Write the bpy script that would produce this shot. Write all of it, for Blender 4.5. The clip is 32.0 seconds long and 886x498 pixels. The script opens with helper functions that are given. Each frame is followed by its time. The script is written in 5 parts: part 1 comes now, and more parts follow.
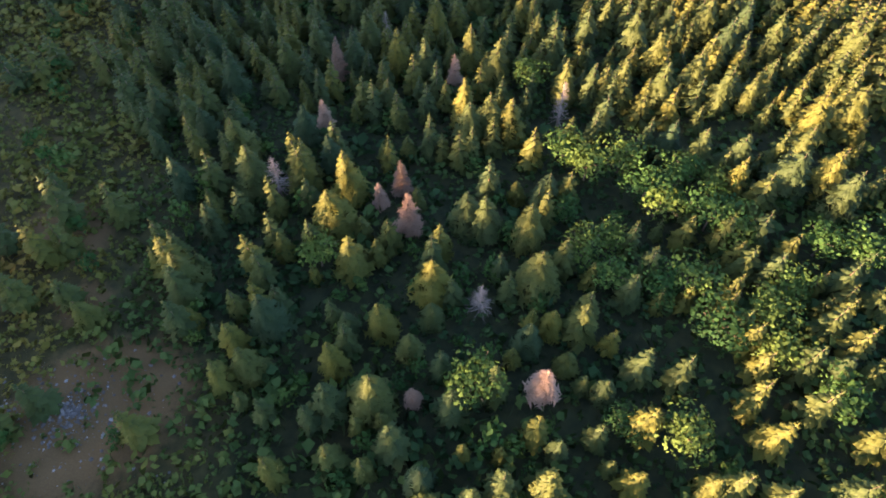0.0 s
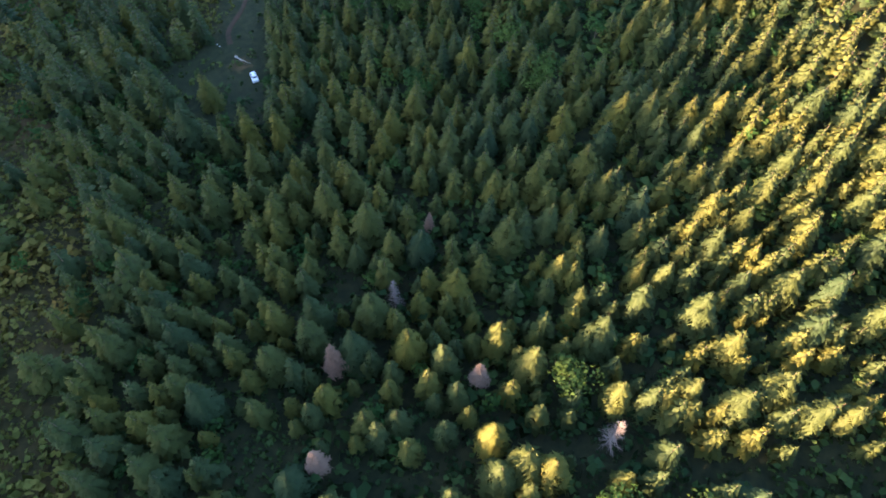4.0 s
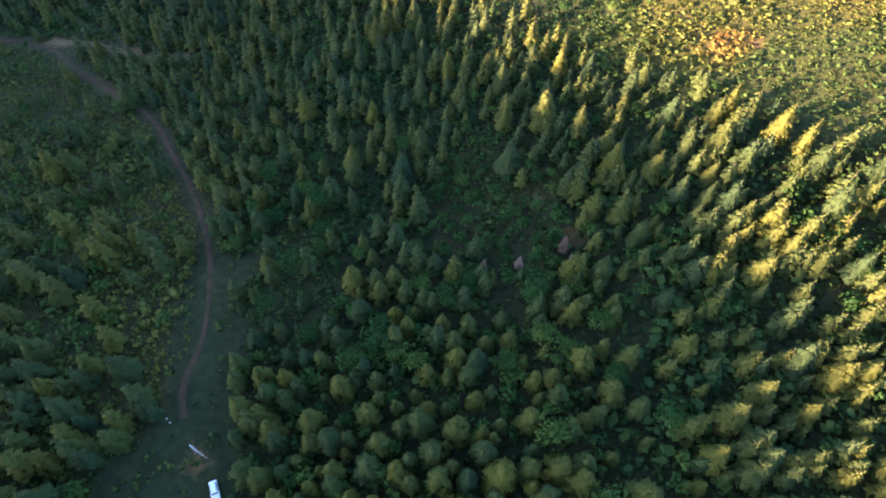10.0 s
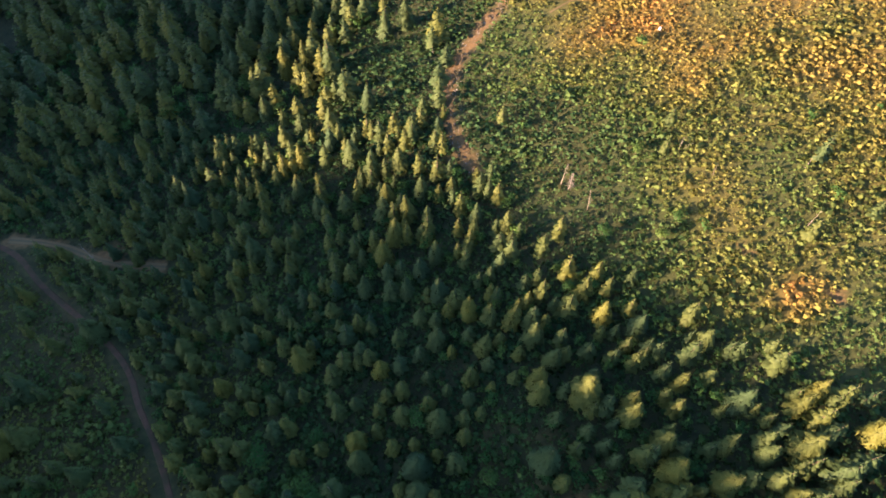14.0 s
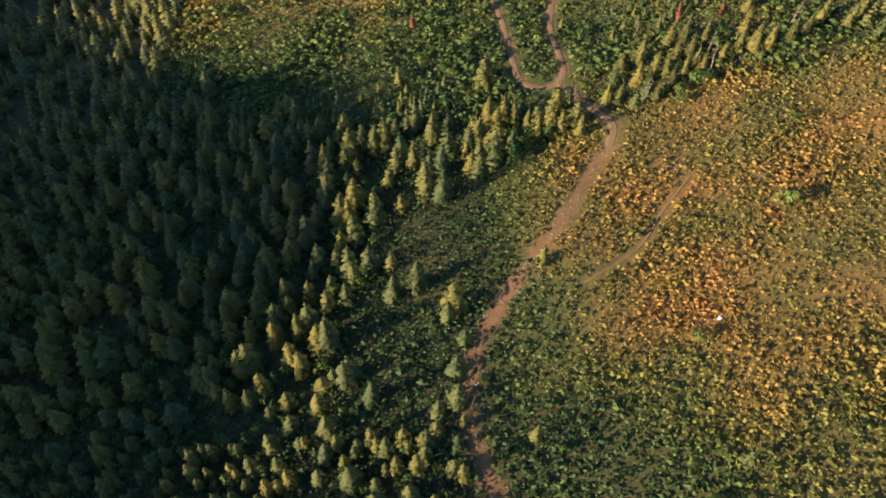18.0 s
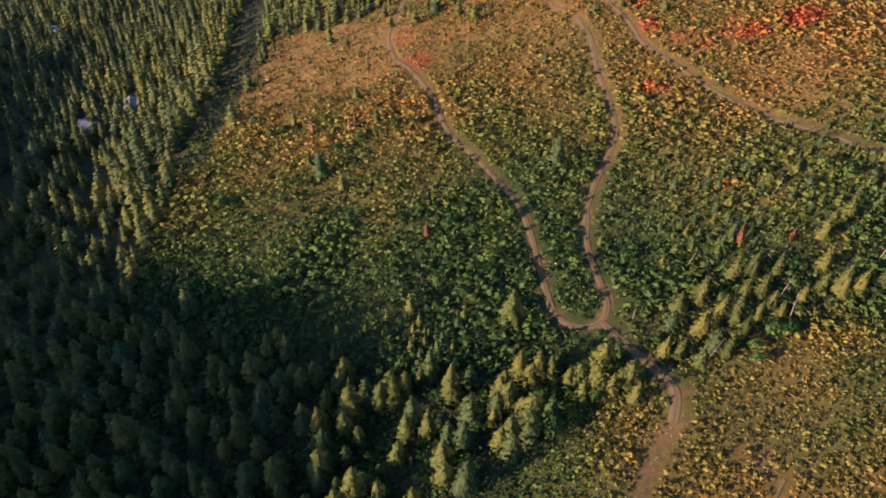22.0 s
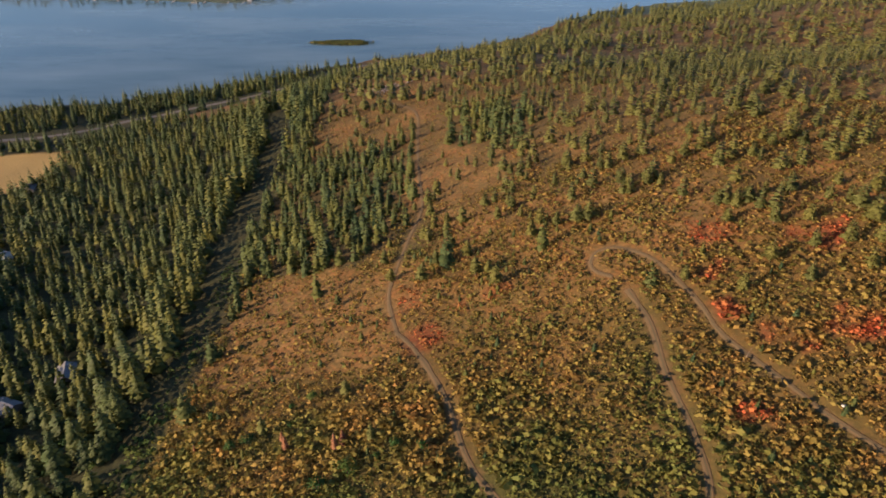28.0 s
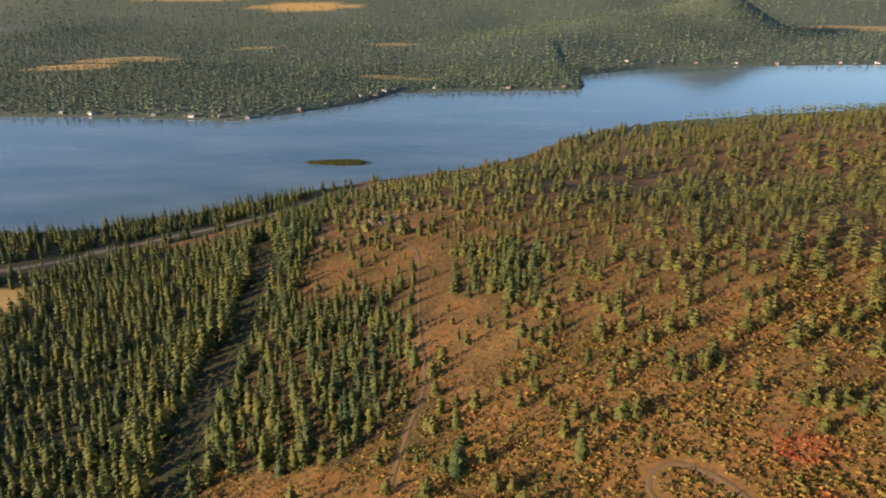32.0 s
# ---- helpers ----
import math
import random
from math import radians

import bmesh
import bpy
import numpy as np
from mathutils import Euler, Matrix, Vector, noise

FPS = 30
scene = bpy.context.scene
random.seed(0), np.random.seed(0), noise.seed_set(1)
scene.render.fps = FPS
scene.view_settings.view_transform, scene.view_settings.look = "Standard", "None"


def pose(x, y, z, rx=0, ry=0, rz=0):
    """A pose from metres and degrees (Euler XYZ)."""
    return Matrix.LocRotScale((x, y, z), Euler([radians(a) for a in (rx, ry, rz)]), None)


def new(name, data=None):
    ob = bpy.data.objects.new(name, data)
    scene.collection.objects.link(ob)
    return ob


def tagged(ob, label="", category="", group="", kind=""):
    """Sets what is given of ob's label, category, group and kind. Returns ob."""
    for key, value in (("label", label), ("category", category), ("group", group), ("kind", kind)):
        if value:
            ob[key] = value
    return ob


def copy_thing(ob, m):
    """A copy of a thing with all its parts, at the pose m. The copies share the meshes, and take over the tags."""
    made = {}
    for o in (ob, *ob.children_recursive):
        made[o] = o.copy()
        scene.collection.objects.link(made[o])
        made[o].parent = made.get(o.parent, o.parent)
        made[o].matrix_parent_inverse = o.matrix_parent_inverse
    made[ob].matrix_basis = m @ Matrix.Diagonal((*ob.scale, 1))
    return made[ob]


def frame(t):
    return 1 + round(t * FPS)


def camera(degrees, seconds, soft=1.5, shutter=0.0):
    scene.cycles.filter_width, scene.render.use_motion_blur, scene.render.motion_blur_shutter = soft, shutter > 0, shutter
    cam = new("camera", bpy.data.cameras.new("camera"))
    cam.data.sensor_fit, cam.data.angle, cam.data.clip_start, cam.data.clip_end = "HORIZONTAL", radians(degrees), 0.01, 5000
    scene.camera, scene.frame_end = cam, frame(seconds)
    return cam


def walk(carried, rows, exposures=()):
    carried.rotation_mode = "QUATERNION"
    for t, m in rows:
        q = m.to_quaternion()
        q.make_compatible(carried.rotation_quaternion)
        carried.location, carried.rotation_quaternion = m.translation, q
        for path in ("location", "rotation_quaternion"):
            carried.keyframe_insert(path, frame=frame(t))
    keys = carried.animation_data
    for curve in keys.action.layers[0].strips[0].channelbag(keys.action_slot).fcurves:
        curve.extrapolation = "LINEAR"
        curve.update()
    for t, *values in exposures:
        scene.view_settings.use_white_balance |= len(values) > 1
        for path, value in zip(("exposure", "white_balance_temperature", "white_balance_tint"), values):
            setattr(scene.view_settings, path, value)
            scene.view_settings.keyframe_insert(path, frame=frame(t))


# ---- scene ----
cam = camera(67.6, 32.0, 1.8)
METRES, EYE, TILT, LEAN, TURN = 600.0, 230.0, -58.5, 0.0, 0.0
ROWS = [
    (0.0, 0.0, 0.0, 0.0, -0.0, 0.0, -0.0),
    (0.5, -0.001, 0.007, 0.0167, -0.02, -0.17, -0.04),
    (1.0, -0.0017, 0.0137, 0.0317, 0.12, -0.29, -0.27),
    (1.5, -0.0025, 0.0208, 0.0467, 0.23, -0.42, -0.47),
    (2.0, -0.0034, 0.0279, 0.0616, 0.29, -0.55, -0.55),
    (2.5, -0.0048, 0.0348, 0.0765, 0.16, -0.71, -0.5),
    (3.0, -0.0058, 0.0421, 0.091, 0.06, -0.84, -0.43),
    (3.5, -0.0066, 0.0487, 0.1042, 0.04, -0.94, -0.48),
    (5.5, -0.0107, 0.0781, 0.1641, -0.12, -1.48, -0.36),
    (6.0, -0.0118, 0.0854, 0.1788, -0.19, -1.63, -0.28),
    (6.5, -0.0127, 0.092, 0.192, -0.3, -1.73, -0.17),
    (7.0, -0.0136, 0.0993, 0.2066, -0.38, -1.86, -0.07),
    (7.5, -0.0147, 0.1072, 0.2221, -0.46, -1.95, 0.02),
    (8.0, -0.0155, 0.1144, 0.2366, -0.49, -2.04, 0.12),
    (8.5, -0.0162, 0.1215, 0.2513, -0.49, -2.2, 0.2),
    (9.0, -0.0169, 0.1286, 0.2659, -0.5, -2.32, 0.27),
    (9.5, -0.0179, 0.136, 0.2801, -0.52, -2.4, 0.35),
    (10.0, -0.0191, 0.1426, 0.2934, -0.61, -2.5, 0.39),
    (10.5, -0.0199, 0.1504, 0.3091, -0.59, -2.67, 0.45),
    (11.0, -0.021, 0.1576, 0.323, -0.6, -2.78, 0.47),
    (11.5, -0.0218, 0.1643, 0.3356, -0.55, -2.81, 0.54),
    (12.0, -0.0229, 0.1711, 0.3492, -0.62, -2.98, 0.63),
    (12.5, -0.0238, 0.1785, 0.3633, -0.65, -3.05, 0.66),
    (13.0, -0.0243, 0.1852, 0.3767, -0.6, -3.15, 0.66),
    (13.5, -0.0254, 0.1928, 0.3913, -0.64, -2.21, 0.67),
    (14.0, -0.0268, 0.201, 0.4067, -0.69, -1.12, 0.64),
    (14.5, -0.0276, 0.2082, 0.4211, -0.69, -0.18, 0.64),
    (16.5, -0.0316, 0.2368, 0.4758, -0.85, 3.6, 0.69),
    (17.0, -0.0326, 0.2447, 0.4906, -0.87, 4.62, 0.71),
    (17.5, -0.0335, 0.252, 0.5048, -0.84, 5.56, 0.73),
    (18.0, -0.0341, 0.2594, 0.5187, -0.72, 6.59, 0.63),
    (18.5, -0.0351, 0.2667, 0.5327, -0.73, 7.61, 0.66),
    (19.0, -0.0361, 0.2738, 0.5465, -0.75, 8.58, 0.7),
    (19.5, -0.0369, 0.2812, 0.5602, -0.69, 9.59, 0.67),
    (20.0, -0.0375, 0.2881, 0.5723, -0.56, 10.53, 0.56),
    (20.5, -0.0384, 0.2961, 0.5868, -0.54, 11.59, 0.56),
    (21.0, -0.0395, 0.3037, 0.5997, -0.5, 12.62, 0.44),
    (21.5, -0.0402, 0.3108, 0.613, -0.41, 13.56, 0.33),
    (22.0, -0.0411, 0.3181, 0.6258, -0.37, 14.54, 0.16),
    (22.5, -0.0419, 0.3254, 0.6389, -0.32, 15.46, 0.08),
    (23.0, -0.0426, 0.3317, 0.6511, -0.26, 16.27, -0.03),
    (23.5, -0.0437, 0.3388, 0.6642, -0.25, 17.19, -0.06),
    (24.0, -0.0447, 0.347, 0.6781, -0.22, 18.28, -0.13),
    (24.5, -0.0455, 0.354, 0.6917, -0.2, 19.23, -0.08),
    (25.0, -0.0464, 0.3611, 0.705, -0.22, 20.23, -0.03),
    (25.5, -0.0473, 0.3682, 0.7181, -0.22, 21.27, 0.01),
    (27.5, -0.0508, 0.3971, 0.7705, -0.47, 25.56, 0.47),
    (28.0, -0.0517, 0.4043, 0.7837, -0.46, 26.6, 0.49),
    (28.5, -0.0527, 0.4115, 0.7967, -0.5, 27.69, 0.52),
    (29.0, -0.0535, 0.4187, 0.8096, -0.5, 28.82, 0.54),
    (29.5, -0.0543, 0.4255, 0.8211, -0.51, 29.84, 0.56),
    (30.0, -0.0553, 0.4329, 0.8337, -0.57, 30.93, 0.6),
    (30.5, -0.0563, 0.4407, 0.8471, -0.58, 32.11, 0.62),
    (31.0, -0.0571, 0.4481, 0.8594, -0.6, 33.19, 0.63),
    (31.5, -0.0581, 0.4553, 0.8718, -0.66, 34.27, 0.71),
    (32.0, -0.0589, 0.4625, 0.8841, -0.68, 35.36, 0.72),
]
walk(cam, [(t, pose(0, 0, EYE, TILT, LEAN, TURN) @ pose(METRES * x, METRES * y, METRES * z, 90 + pitch, roll, yaw)) for t, x, y, z, yaw, pitch, roll in ROWS],
     exposures=[(0, 3.85, 5550, 23), (7, 4.1, 5100, 17), (11, 3.85, 5150, 16), (14, 3.35, 5050, 17), (17, 2.7, 5000, 20), (21, 2.2, 4800, 19), (25, 1.75, 4700, 20), (28, 1.65, 4950, 17), (32, 1.72, 5000, 16)])

# ---- light ----
SUN_AZ, SUN_EL = 248.0, 11.0          # degrees clockwise from +y, and above the horizon
sky = bpy.data.worlds.new("sky")
scene.world = sky
sky.use_nodes = True
tex = sky.node_tree.nodes.new("ShaderNodeTexSky")
tex.sky_type, tex.sun_disc = "NISHITA", False
tex.sun_elevation, tex.sun_rotation = radians(SUN_EL), radians(SUN_AZ)
tex.altitude, tex.air_density, tex.dust_density, tex.ozone_density = 400, 1.0, 1.5, 1.0
sky.node_tree.links.new(tex.outputs[0], sky.node_tree.nodes["Background"].inputs[0])
sky.node_tree.nodes["Background"].inputs[1].default_value = 0.062
sun = new("sun", bpy.data.lights.new("sun", "SUN"))
sun.data.energy, sun.data.angle, sun.data.color = 5.0, radians(0.5), (1.0, 0.60, 0.27)
TO_SUN = Vector((math.sin(radians(SUN_AZ)) * math.cos(radians(SUN_EL)), math.cos(radians(SUN_AZ)) * math.cos(radians(SUN_EL)), math.sin(radians(SUN_EL))))
sun.matrix_world = Matrix.Translation((-300, -300, 500)) @ TO_SUN.to_track_quat("Z", "Y").to_matrix().to_4x4()


# ---- materials ----
class Nodes:
    """A small writer of node trees."""

    def __init__(self, name):
        self.mat = bpy.data.materials.new(name)
        self.mat.use_nodes = True
        self.tree = self.mat.node_tree
        self.tree.nodes.clear()
        self.out = self.tree.nodes.new("ShaderNodeOutputMaterial")

    def put(self, kind, *links, **values):
        n = self.tree.nodes.new("ShaderNode" + kind)
        for key, v in values.items():
            if key == "operation":
                n.operation = v
            elif key == "data_type":
                n.data_type = v
            elif key == "blend_type":
                n.blend_type = v
            elif key == "attribute_name":
                n.attribute_name = v
            else:
                n.inputs[int(key[1:]) if key[0] == "i" and key[1:].isdigit() else key.replace("_", " ")].default_value = v
        for socket, source in links:
            self.tree.links.new(source, n.inputs[socket])
        return n

    def noise(self, scale, detail=4.0, rough=0.55, coords=None):
        c = coords or self.put("TexCoord").outputs["Object"]
        return self.put("TexNoise", ("Vector", c), Scale=scale, Detail=detail, Roughness=rough).outputs["Fac"]

    def ramp(self, fac, *stops):
        r = self.tree.nodes.new("ShaderNodeValToRGB")
        while len(r.color_ramp.elements) < len(stops):
            r.color_ramp.elements.new(0.5)
        for e, (p, c) in zip(r.color_ramp.elements, stops):
            e.position, e.color = p, (*c, 1)
        self.tree.links.new(fac, r.inputs[0])
        return r.outputs[0]

    def math(self, op, a, b):
        n = self.put("Math", operation=op)
        for k, v in ((0, a), (1, b)):
            if isinstance(v, (int, float)):
                n.inputs[k].default_value = v
            else:
                self.tree.links.new(v, n.inputs[k])
        return n.outputs[0]

    def mix(self, fac, a, b, how="MIX"):
        n = self.put("Mix", data_type="RGBA", blend_type=how)
        for k, v in ((0, fac), (6, a), (7, b)):
            if isinstance(v, (int, float)):
                n.inputs[k].default_value = v
            elif isinstance(v, tuple):
                n.inputs[k].default_value = (*v, 1)
            else:
                self.tree.links.new(v, n.inputs[k])
        return n.outputs[2]

    def attr(self, name):
        return self.put("Attribute", attribute_name=name).outputs["Fac"]

    def done(self, colour, rough=0.8, bump=None, strength=0.3, distance=0.1, translucent=0.0, spec=0.2):
        b = self.put("BsdfPrincipled", Roughness=rough)
        b.inputs["Specular IOR Level"].default_value = spec
        if isinstance(colour, tuple):
            b.inputs["Base Color"].default_value = (*colour, 1)
        else:
            self.tree.links.new(colour, b.inputs["Base Color"])
        if bump is not None:
            h = self.put("Bump", ("Height", bump), Strength=strength, Distance=distance)
            self.tree.links.new(h.outputs[0], b.inputs["Normal"])
        surface = b.outputs[0]
        if translucent:
            t = self.put("BsdfTranslucent")
            if isinstance(colour, tuple):
                t.inputs[0].default_value = (*colour, 1)
            else:
                self.tree.links.new(colour, t.inputs[0])
            surface = self.put("MixShader", (1, surface), (2, t.outputs[0]), Fac=translucent).outputs[0]
        self.tree.links.new(surface, self.out.inputs[0])
        return self.mat


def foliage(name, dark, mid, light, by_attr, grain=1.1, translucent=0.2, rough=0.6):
    """Leaves or needles: each plant has its own tone; needles darken towards the stem, crown shade put into the colour.
    """
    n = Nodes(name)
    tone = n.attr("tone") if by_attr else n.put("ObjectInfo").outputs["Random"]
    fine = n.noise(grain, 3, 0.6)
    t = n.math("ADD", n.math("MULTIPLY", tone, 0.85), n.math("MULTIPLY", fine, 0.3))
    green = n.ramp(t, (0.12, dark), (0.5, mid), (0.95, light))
    # darkest green at 0.55, standing for the shade inside the crown
    inner_shade = tuple(v * 0.55 for v in dark)
    return n.done(n.mix(n.ramp(n.attr("tip"), (0.0, (0, 0, 0)), (0.60, (1, 1, 1))), inner_shade, green), rough, translucent=translucent, spec=0.08)


FIR = ((0.026, 0.047, 0.021), (0.055, 0.071, 0.020), (0.094, 0.095, 0.017))
PINE = ((0.046, 0.056, 0.016), (0.080, 0.088, 0.022), (0.108, 0.105, 0.022))
LEAF = ((0.022, 0.054, 0.014), (0.042, 0.088, 0.019), (0.082, 0.122, 0.023))
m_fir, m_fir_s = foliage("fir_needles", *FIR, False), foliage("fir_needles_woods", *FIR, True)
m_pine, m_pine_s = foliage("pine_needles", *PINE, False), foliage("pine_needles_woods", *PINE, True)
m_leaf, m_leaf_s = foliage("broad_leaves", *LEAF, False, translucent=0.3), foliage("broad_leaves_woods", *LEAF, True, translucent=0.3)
# woods across the lake: haze is put into these paler, bluer greens
FAR_HAZY = ((0.050, 0.082, 0.056), (0.092, 0.130, 0.080), (0.150, 0.180, 0.098))
m_far = foliage("far_hazy_needles", *FAR_HAZY, True, grain=0.15)
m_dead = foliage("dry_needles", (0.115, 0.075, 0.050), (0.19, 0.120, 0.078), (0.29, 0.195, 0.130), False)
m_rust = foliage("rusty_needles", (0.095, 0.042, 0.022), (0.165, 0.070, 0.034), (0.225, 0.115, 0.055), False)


def bark(name, a, b):
    n = Nodes(name)
    f = n.noise(2.2, 6, 0.65)
    return n.done(n.ramp(f, (0.3, a), (0.7, b)), 0.9, f, 0.5, 0.05)


m_bark = bark("bark", (0.07, 0.048, 0.035), (0.17, 0.125, 0.09))
m_snag = bark("weathered_wood", (0.11, 0.088, 0.070), (0.24, 0.20, 0.165))

# shrubs: one scale of autumn tones, from dark green over yellow to red
n = Nodes("shrub_leaves")
tone, fine = n.attr("tone"), n.noise(1.6, 3, 0.6)
t = n.math("ADD", tone, n.math("MULTIPLY", n.math("SUBTRACT", fine, 0.5), 0.16))
AUTUMN = ((0.02, (0.024, 0.050, 0.016)), (0.25, (0.058, 0.090, 0.021)), (0.45, (0.110, 0.114, 0.023)), (0.62, (0.180, 0.132, 0.027)), (0.80, (0.250, 0.105, 0.028)), (0.98, (0.32, 0.066, 0.022)))
col = n.ramp(t, *AUTUMN)
m_shrub = n.done(col, 0.7, translucent=0.25, spec=0.08)

# ground: forest floor, grass, dry grass and bare soil by cover
n = Nodes("ground_cover")
big, mid, fine = n.noise(0.045, 5), n.noise(0.5, 5), n.noise(4.0, 6, 0.65)
# near-black forest floor: the shade between the trees is in its colour
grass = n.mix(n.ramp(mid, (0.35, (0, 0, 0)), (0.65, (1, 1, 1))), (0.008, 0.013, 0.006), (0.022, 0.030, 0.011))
dry = n.mix(n.ramp(mid, (0.3, (0, 0, 0)), (0.7, (1, 1, 1))), (0.066, 0.048, 0.014), n.mix(n.ramp(n.noise(0.12, 5), (0.4, (0, 0, 0)), (0.6, (1, 1, 1))), (0.215, 0.092, 0.024), (0.225, 0.135, 0.040)))
soil = n.mix(fine, (0.055, 0.034, 0.014), (0.150, 0.092, 0.036))
f_dry = n.math("MULTIPLY", n.attr("dry"), n.ramp(big, (0.30, (0.35, 0.35, 0.35)), (0.62, (1, 1, 1))))
low_growth = n.ramp(n.math("ADD", n.attr("tone"), n.math("MULTIPLY", n.math("SUBTRACT", fine, 0.5), 0.2)), *((p, tuple(0.48 * v for v in c)) for p, c in AUTUMN))
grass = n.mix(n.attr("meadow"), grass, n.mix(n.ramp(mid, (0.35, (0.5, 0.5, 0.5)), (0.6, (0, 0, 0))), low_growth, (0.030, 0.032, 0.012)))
c = n.mix(f_dry, grass, dry)
f_soil = n.ramp(n.math("ADD", n.attr("soil"), n.math("MULTIPLY", n.math("SUBTRACT", mid, 0.5), 0.7)), (0.35, (0, 0, 0)), (0.65, (1, 1, 1)))
c = n.mix(f_soil, c, soil)
# ground across the lake, its colour lightened for haze as well
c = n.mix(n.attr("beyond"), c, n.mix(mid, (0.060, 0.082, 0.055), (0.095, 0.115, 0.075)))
c = n.mix(n.attr("straw"), c, n.mix(mid, (0.29, 0.20, 0.055), (0.40, 0.28, 0.090)))
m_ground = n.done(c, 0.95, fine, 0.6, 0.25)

n = Nodes("dirt_road")
across, mid, fine = n.attr("across"), n.noise(0.6, 5), n.noise(5.0, 6, 0.7)
rut = n.math("ABSOLUTE", n.math("SUBTRACT", n.math("ABSOLUTE", across, 0), 0.5), 0)
worn = n.ramp(n.math("ADD", rut, n.math("MULTIPLY", n.math("SUBTRACT", mid, 0.5), 0.5)), (0.05, (1, 1, 1)), (0.42, (0, 0, 0)))
c = n.mix(worn, n.mix(fine, (0.045, 0.042, 0.020), (0.095, 0.075, 0.038)), n.mix(fine, (0.074, 0.049, 0.022), (0.145, 0.097, 0.043)))
m_road = n.done(c, 0.95, fine, 0.5, 0.08)

# dirt road in the valley: its shade is put into a darker earth colour
n = Nodes("shaded_dirt_road")
fine, mid = n.noise(5.0, 6, 0.7), n.noise(0.4, 5)
c = n.mix(n.ramp(mid, (0.4, (0, 0, 0)), (0.65, (0.7, 0.7, 0.7))), n.mix(fine, (0.036, 0.021, 0.013), (0.085, 0.046, 0.027)), (0.022, 0.026, 0.010))
m_road_shaded = n.done(c, 0.95, fine, 0.5, 0.08)

n = Nodes("asphalt")
f = n.noise(1.2, 6, 0.7)
m_asphalt = n.done(n.ramp(f, (0.3, (0.075, 0.07, 0.066)), (0.7, (0.14, 0.13, 0.12))), 0.85, f, 0.2, 0.02)

n = Nodes("lake_water")
co = n.put("TexCoord").outputs["Object"]
st = n.put("Mapping", ("Vector", co), Scale=(0.0035, 0.011, 1)).outputs[0]
streak = n.noise(1.0, 4, 0.6, st)
ripple = n.noise(0.35, 5, 0.6)
b = n.put("BsdfPrincipled", IOR=1.333)
n.tree.links.new(n.ramp(streak, (0.35, (0.064, 0.098, 0.100)), (0.68, (0.125, 0.162, 0.158))), b.inputs["Base Color"])
n.tree.links.new(n.math("MULTIPLY", streak, 0.2), b.inputs["Roughness"])
h = n.put("Bump", ("Height", ripple), Strength=0.12, Distance=0.5)
n.tree.links.new(h.outputs[0], b.inputs["Normal"])
n.tree.links.new(b.outputs[0], n.out.inputs[0])
m_water = n.mat


def plain(name, colour, rough=0.6, metal=0.0, var=0.12):
    n = Nodes(name)
    f = n.noise(3.0, 4)
    lo, hi = tuple(v * (1 - var) for v in colour), tuple(min(1, v * (1 + var)) for v in colour)
    m = n.done(n.ramp(f, (0.3, lo), (0.7, hi)), rough, spec=0.4)
    m.node_tree.nodes["Principled BSDF"].inputs["Metallic"].default_value = metal
    return m


# ---- the lie of the land ----
# columns of rounded rises: x, reach, first y, step in y, heights
RISES = (
    (-700, 330, 0, 500, (56, 34, 11)),
    (-300, 220, -150, 250, (62, 67, 32, 8, 15, 8, 0)),
    (-80, 160, -100, 180, (40, 31, 16, 8, 31, 22, 9, 40, 2)),
    (90, 160, -100, 180, (37, 15, 27, 36, 4, 42, 37, 23, 22, -10)),
    (300, 220, -100, 250, (73, 26, 35, 60, 72, 0, 32, -3)),
    (650, 330, -100, 450, (75, 147, 102, 82, 16, -18)),
    (1050, 330, 400, 450, (69, 118, 112, 11)),
)
FAR_SHORE = ((-4800, 1950), (-900, 1895), (-640, 1875), (-402, 1850), (-330, 1900), (-185, 2025), (-119, 2140), (20, 2165), (320, 2190),
             (345, 2260), (360, 2420), (599, 2600), (1333, 2640), (4800, 2900))
CREST = ((-700, 0), (-400, 84), (-180, 119), (-112, 121), (-80, 98), (-40, 96), (10, 98), (60, 100), (119, 98), (165, 90), (212, 83), (240, 77), (265, 60), (290, 66), (330, 81), (362, 90), (410, 99), (450, 94), (480, 80), (525, 70), (590, 60),
         (650, 57), (750, 43), (850, 18), (930, 0))   # unseen wooded ridge west of the start, set to cast shade: y, height


def smooth(a, b, x):
    k = np.clip((x - a) / (b - a), 0, 1)
    return k * k * (3 - 2 * k)


def rand2(ix, iy, seed):
    v = np.sin(ix * 127.1 + iy * 311.7 + seed * 74.7) * 43758.5453
    return v - np.floor(v)


def vnoise(x, y, size, seed=0):
    """Smooth noise from 0 to 1 with lumps of the given size."""
    x, y = np.asarray(x, float) / size, np.asarray(y, float) / size
    ix, iy = np.floor(x), np.floor(y)
    fx, fy = x - ix, y - iy
    fx, fy = fx * fx * (3 - 2 * fx), fy * fy * (3 - 2 * fy)
    a = rand2(ix, iy, seed) * (1 - fx) + rand2(ix + 1, iy, seed) * fx
    b = rand2(ix, iy + 1, seed) * (1 - fx) + rand2(ix + 1, iy + 1, seed) * fx
    return a * (1 - fy) + b * fy


